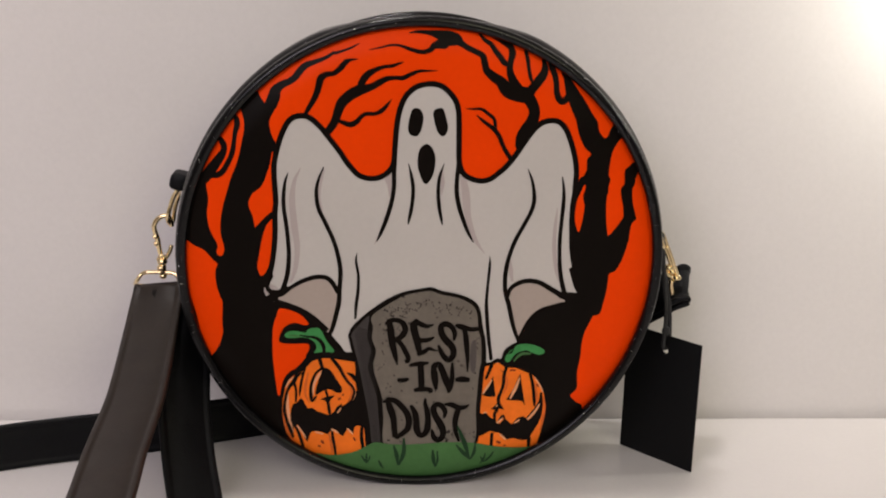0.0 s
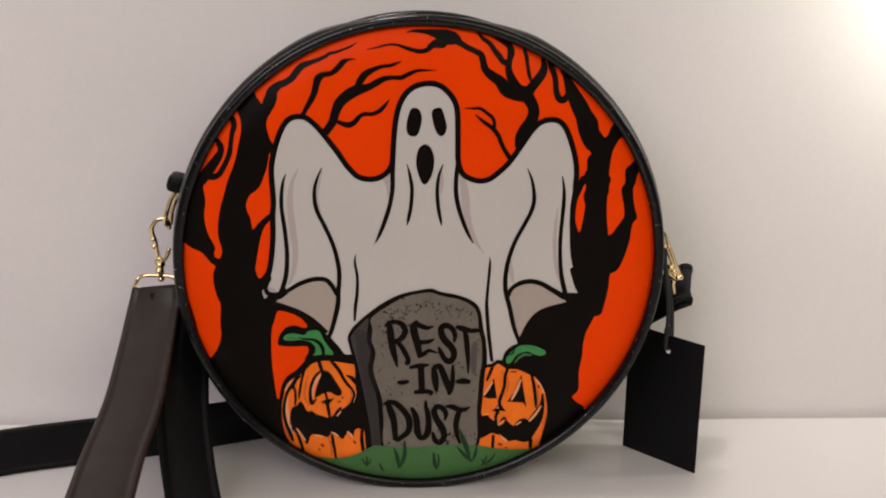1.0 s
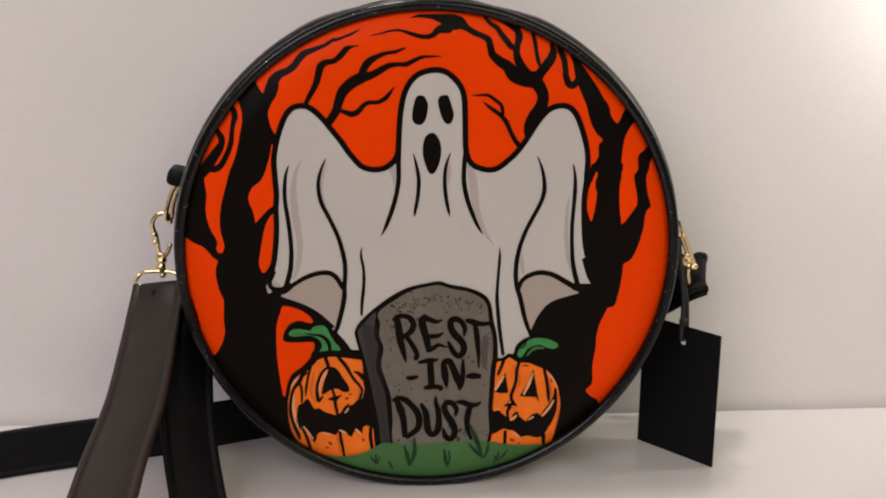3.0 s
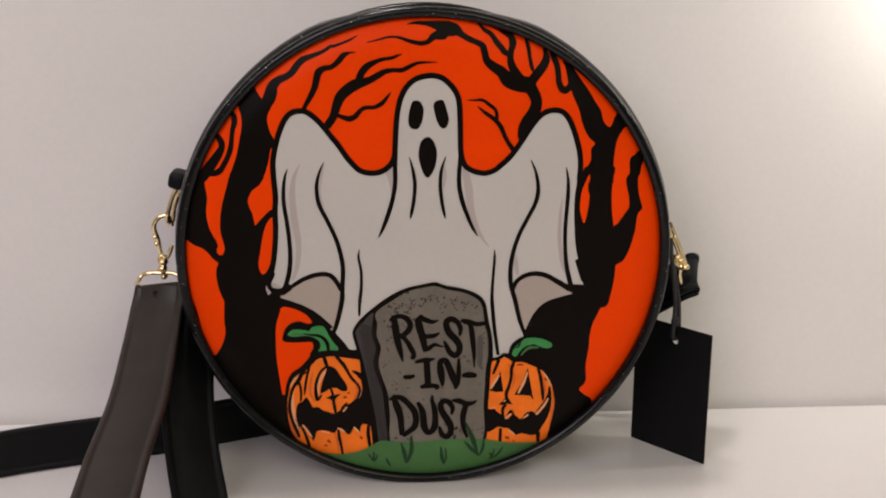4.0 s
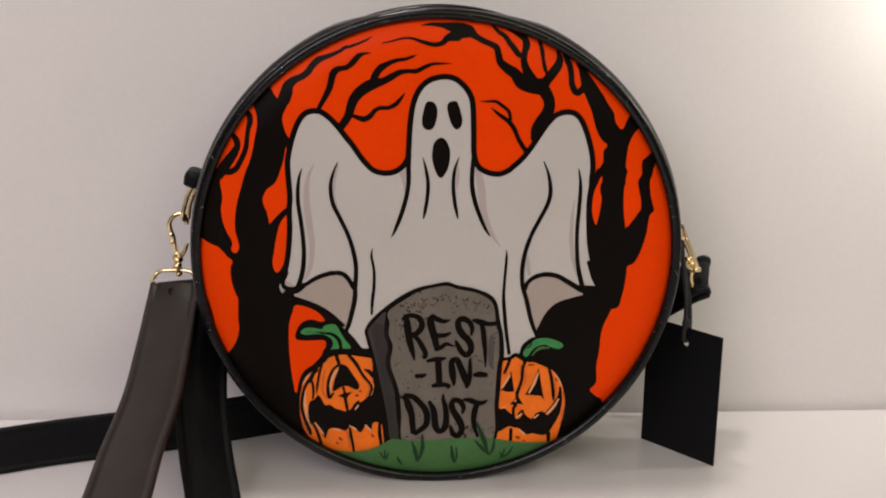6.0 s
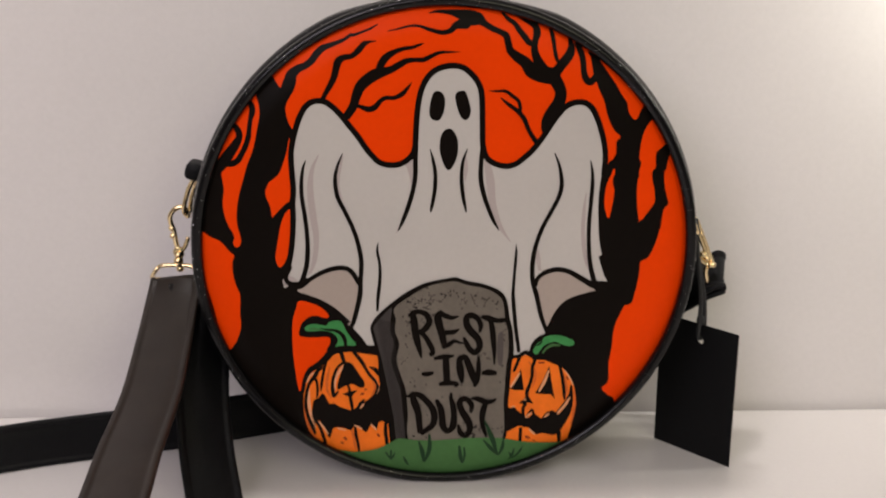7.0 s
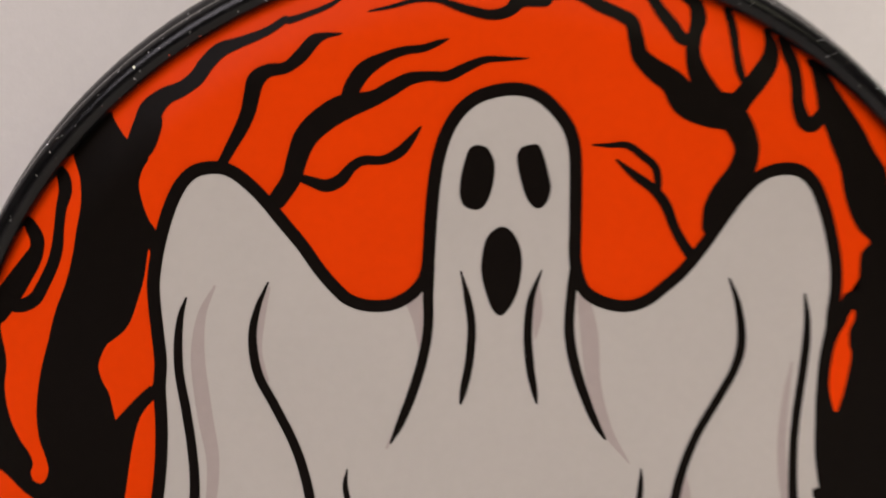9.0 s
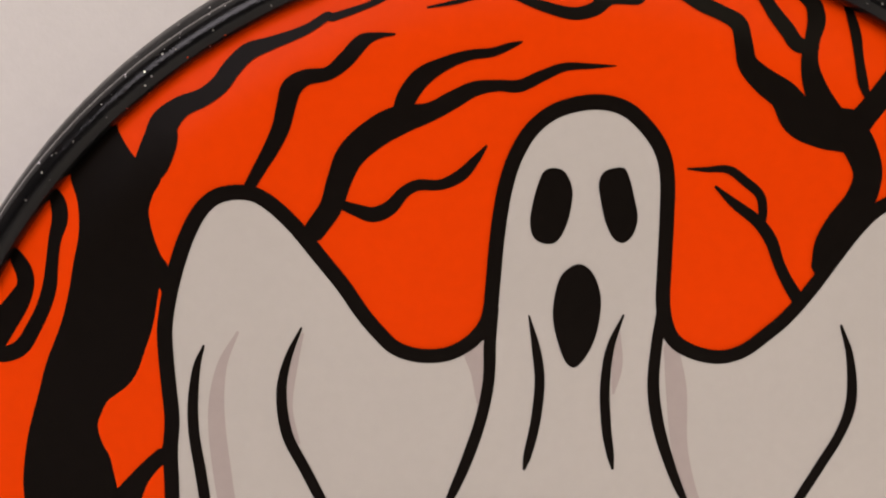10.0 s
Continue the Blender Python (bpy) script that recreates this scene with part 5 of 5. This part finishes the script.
# ---- the hang tag ----
tag = tagged(empty("hang_tag", (0.1295, 0.031, 0)), "plain black card tag on a black cord, leaning beside the bag", "tag")
LOW, HIGH = Vector((0.1144, 0.0482, 0.0)), Vector((0.1446, 0.0130, 0.0703))
along = Vector((HIGH.x - LOW.x, HIGH.y - LOW.y, 0))
width = along.length
along.normalize()
out = Vector((along.y, -along.x, 0))
bm = bmesh.new()
rim = [(0, 0), (width, 0), (width, 0.0703), (0, 0.0703)]
hole = [(width * 0.535 + 0.0017 * math.cos(2 * math.pi * k / 20), 0.0618 + 0.0017 * math.sin(2 * math.pi * k / 20)) for k in range(20)]
edges = []
for line in (rim, hole):
    made = [bm.verts.new((along * a + Vector((0, 0, b)))) for a, b in line]
    edges += [bm.edges.new((made[i], made[(i + 1) % len(made)])) for i in range(len(made))]
bmesh.ops.triangle_fill(bm, use_beauty=True, edges=edges)
sheet = bmesh.ops.extrude_face_region(bm, geom=bm.faces[:])
bmesh.ops.translate(bm, verts=[v for v in sheet["geom"] if isinstance(v, bmesh.types.BMVert)], vec=out * -0.0006)
bmesh.ops.recalc_face_normals(bm, faces=bm.faces[:])
card = part("card", bm, CARD, tag)
card.location = LOW - tag.location
H = LOW + along * (width * 0.535) + Vector((0, 0, 0.0618))
cord_front = [H + Vector((0, 0, 0.0012)), H + out * 0.0022 + Vector((0, 0, 0.0030)), H + out * 0.0016 + Vector((-0.0002, 0, 0.0120)),
              H + Vector((-0.0022, -0.0030, 0.0240)), H + Vector((-0.0052, -0.0050, 0.0420)), H + Vector((-0.0062, -0.0030, 0.0560)), Vector((0.1252, 0.0330, 0.1236))]
cord_back = [H + Vector((0, 0, 0.0012)), H - out * 0.0022 + Vector((0, 0, 0.0030)), H - out * 0.0012 + Vector((0.0006, 0, 0.0120)),
             H + Vector((0.0004, 0.0010, 0.0240)), H + Vector((-0.0030, 0.0010, 0.0400)), H + Vector((-0.0060, 0.0010, 0.0540)), Vector((0.1252, 0.0350, 0.1236))]
for line in (cord_front, cord_back):
    ob = wire("cord", line, 0.0011, tag, CORD, label="twisted black cord")
    ob.location = -tag.location
ob = part("knot", knob(H + out * 0.0010 + Vector((0, 0, 0.0110)), 0.0022, 1.3), CORD, tag)
ob.location = -tag.location
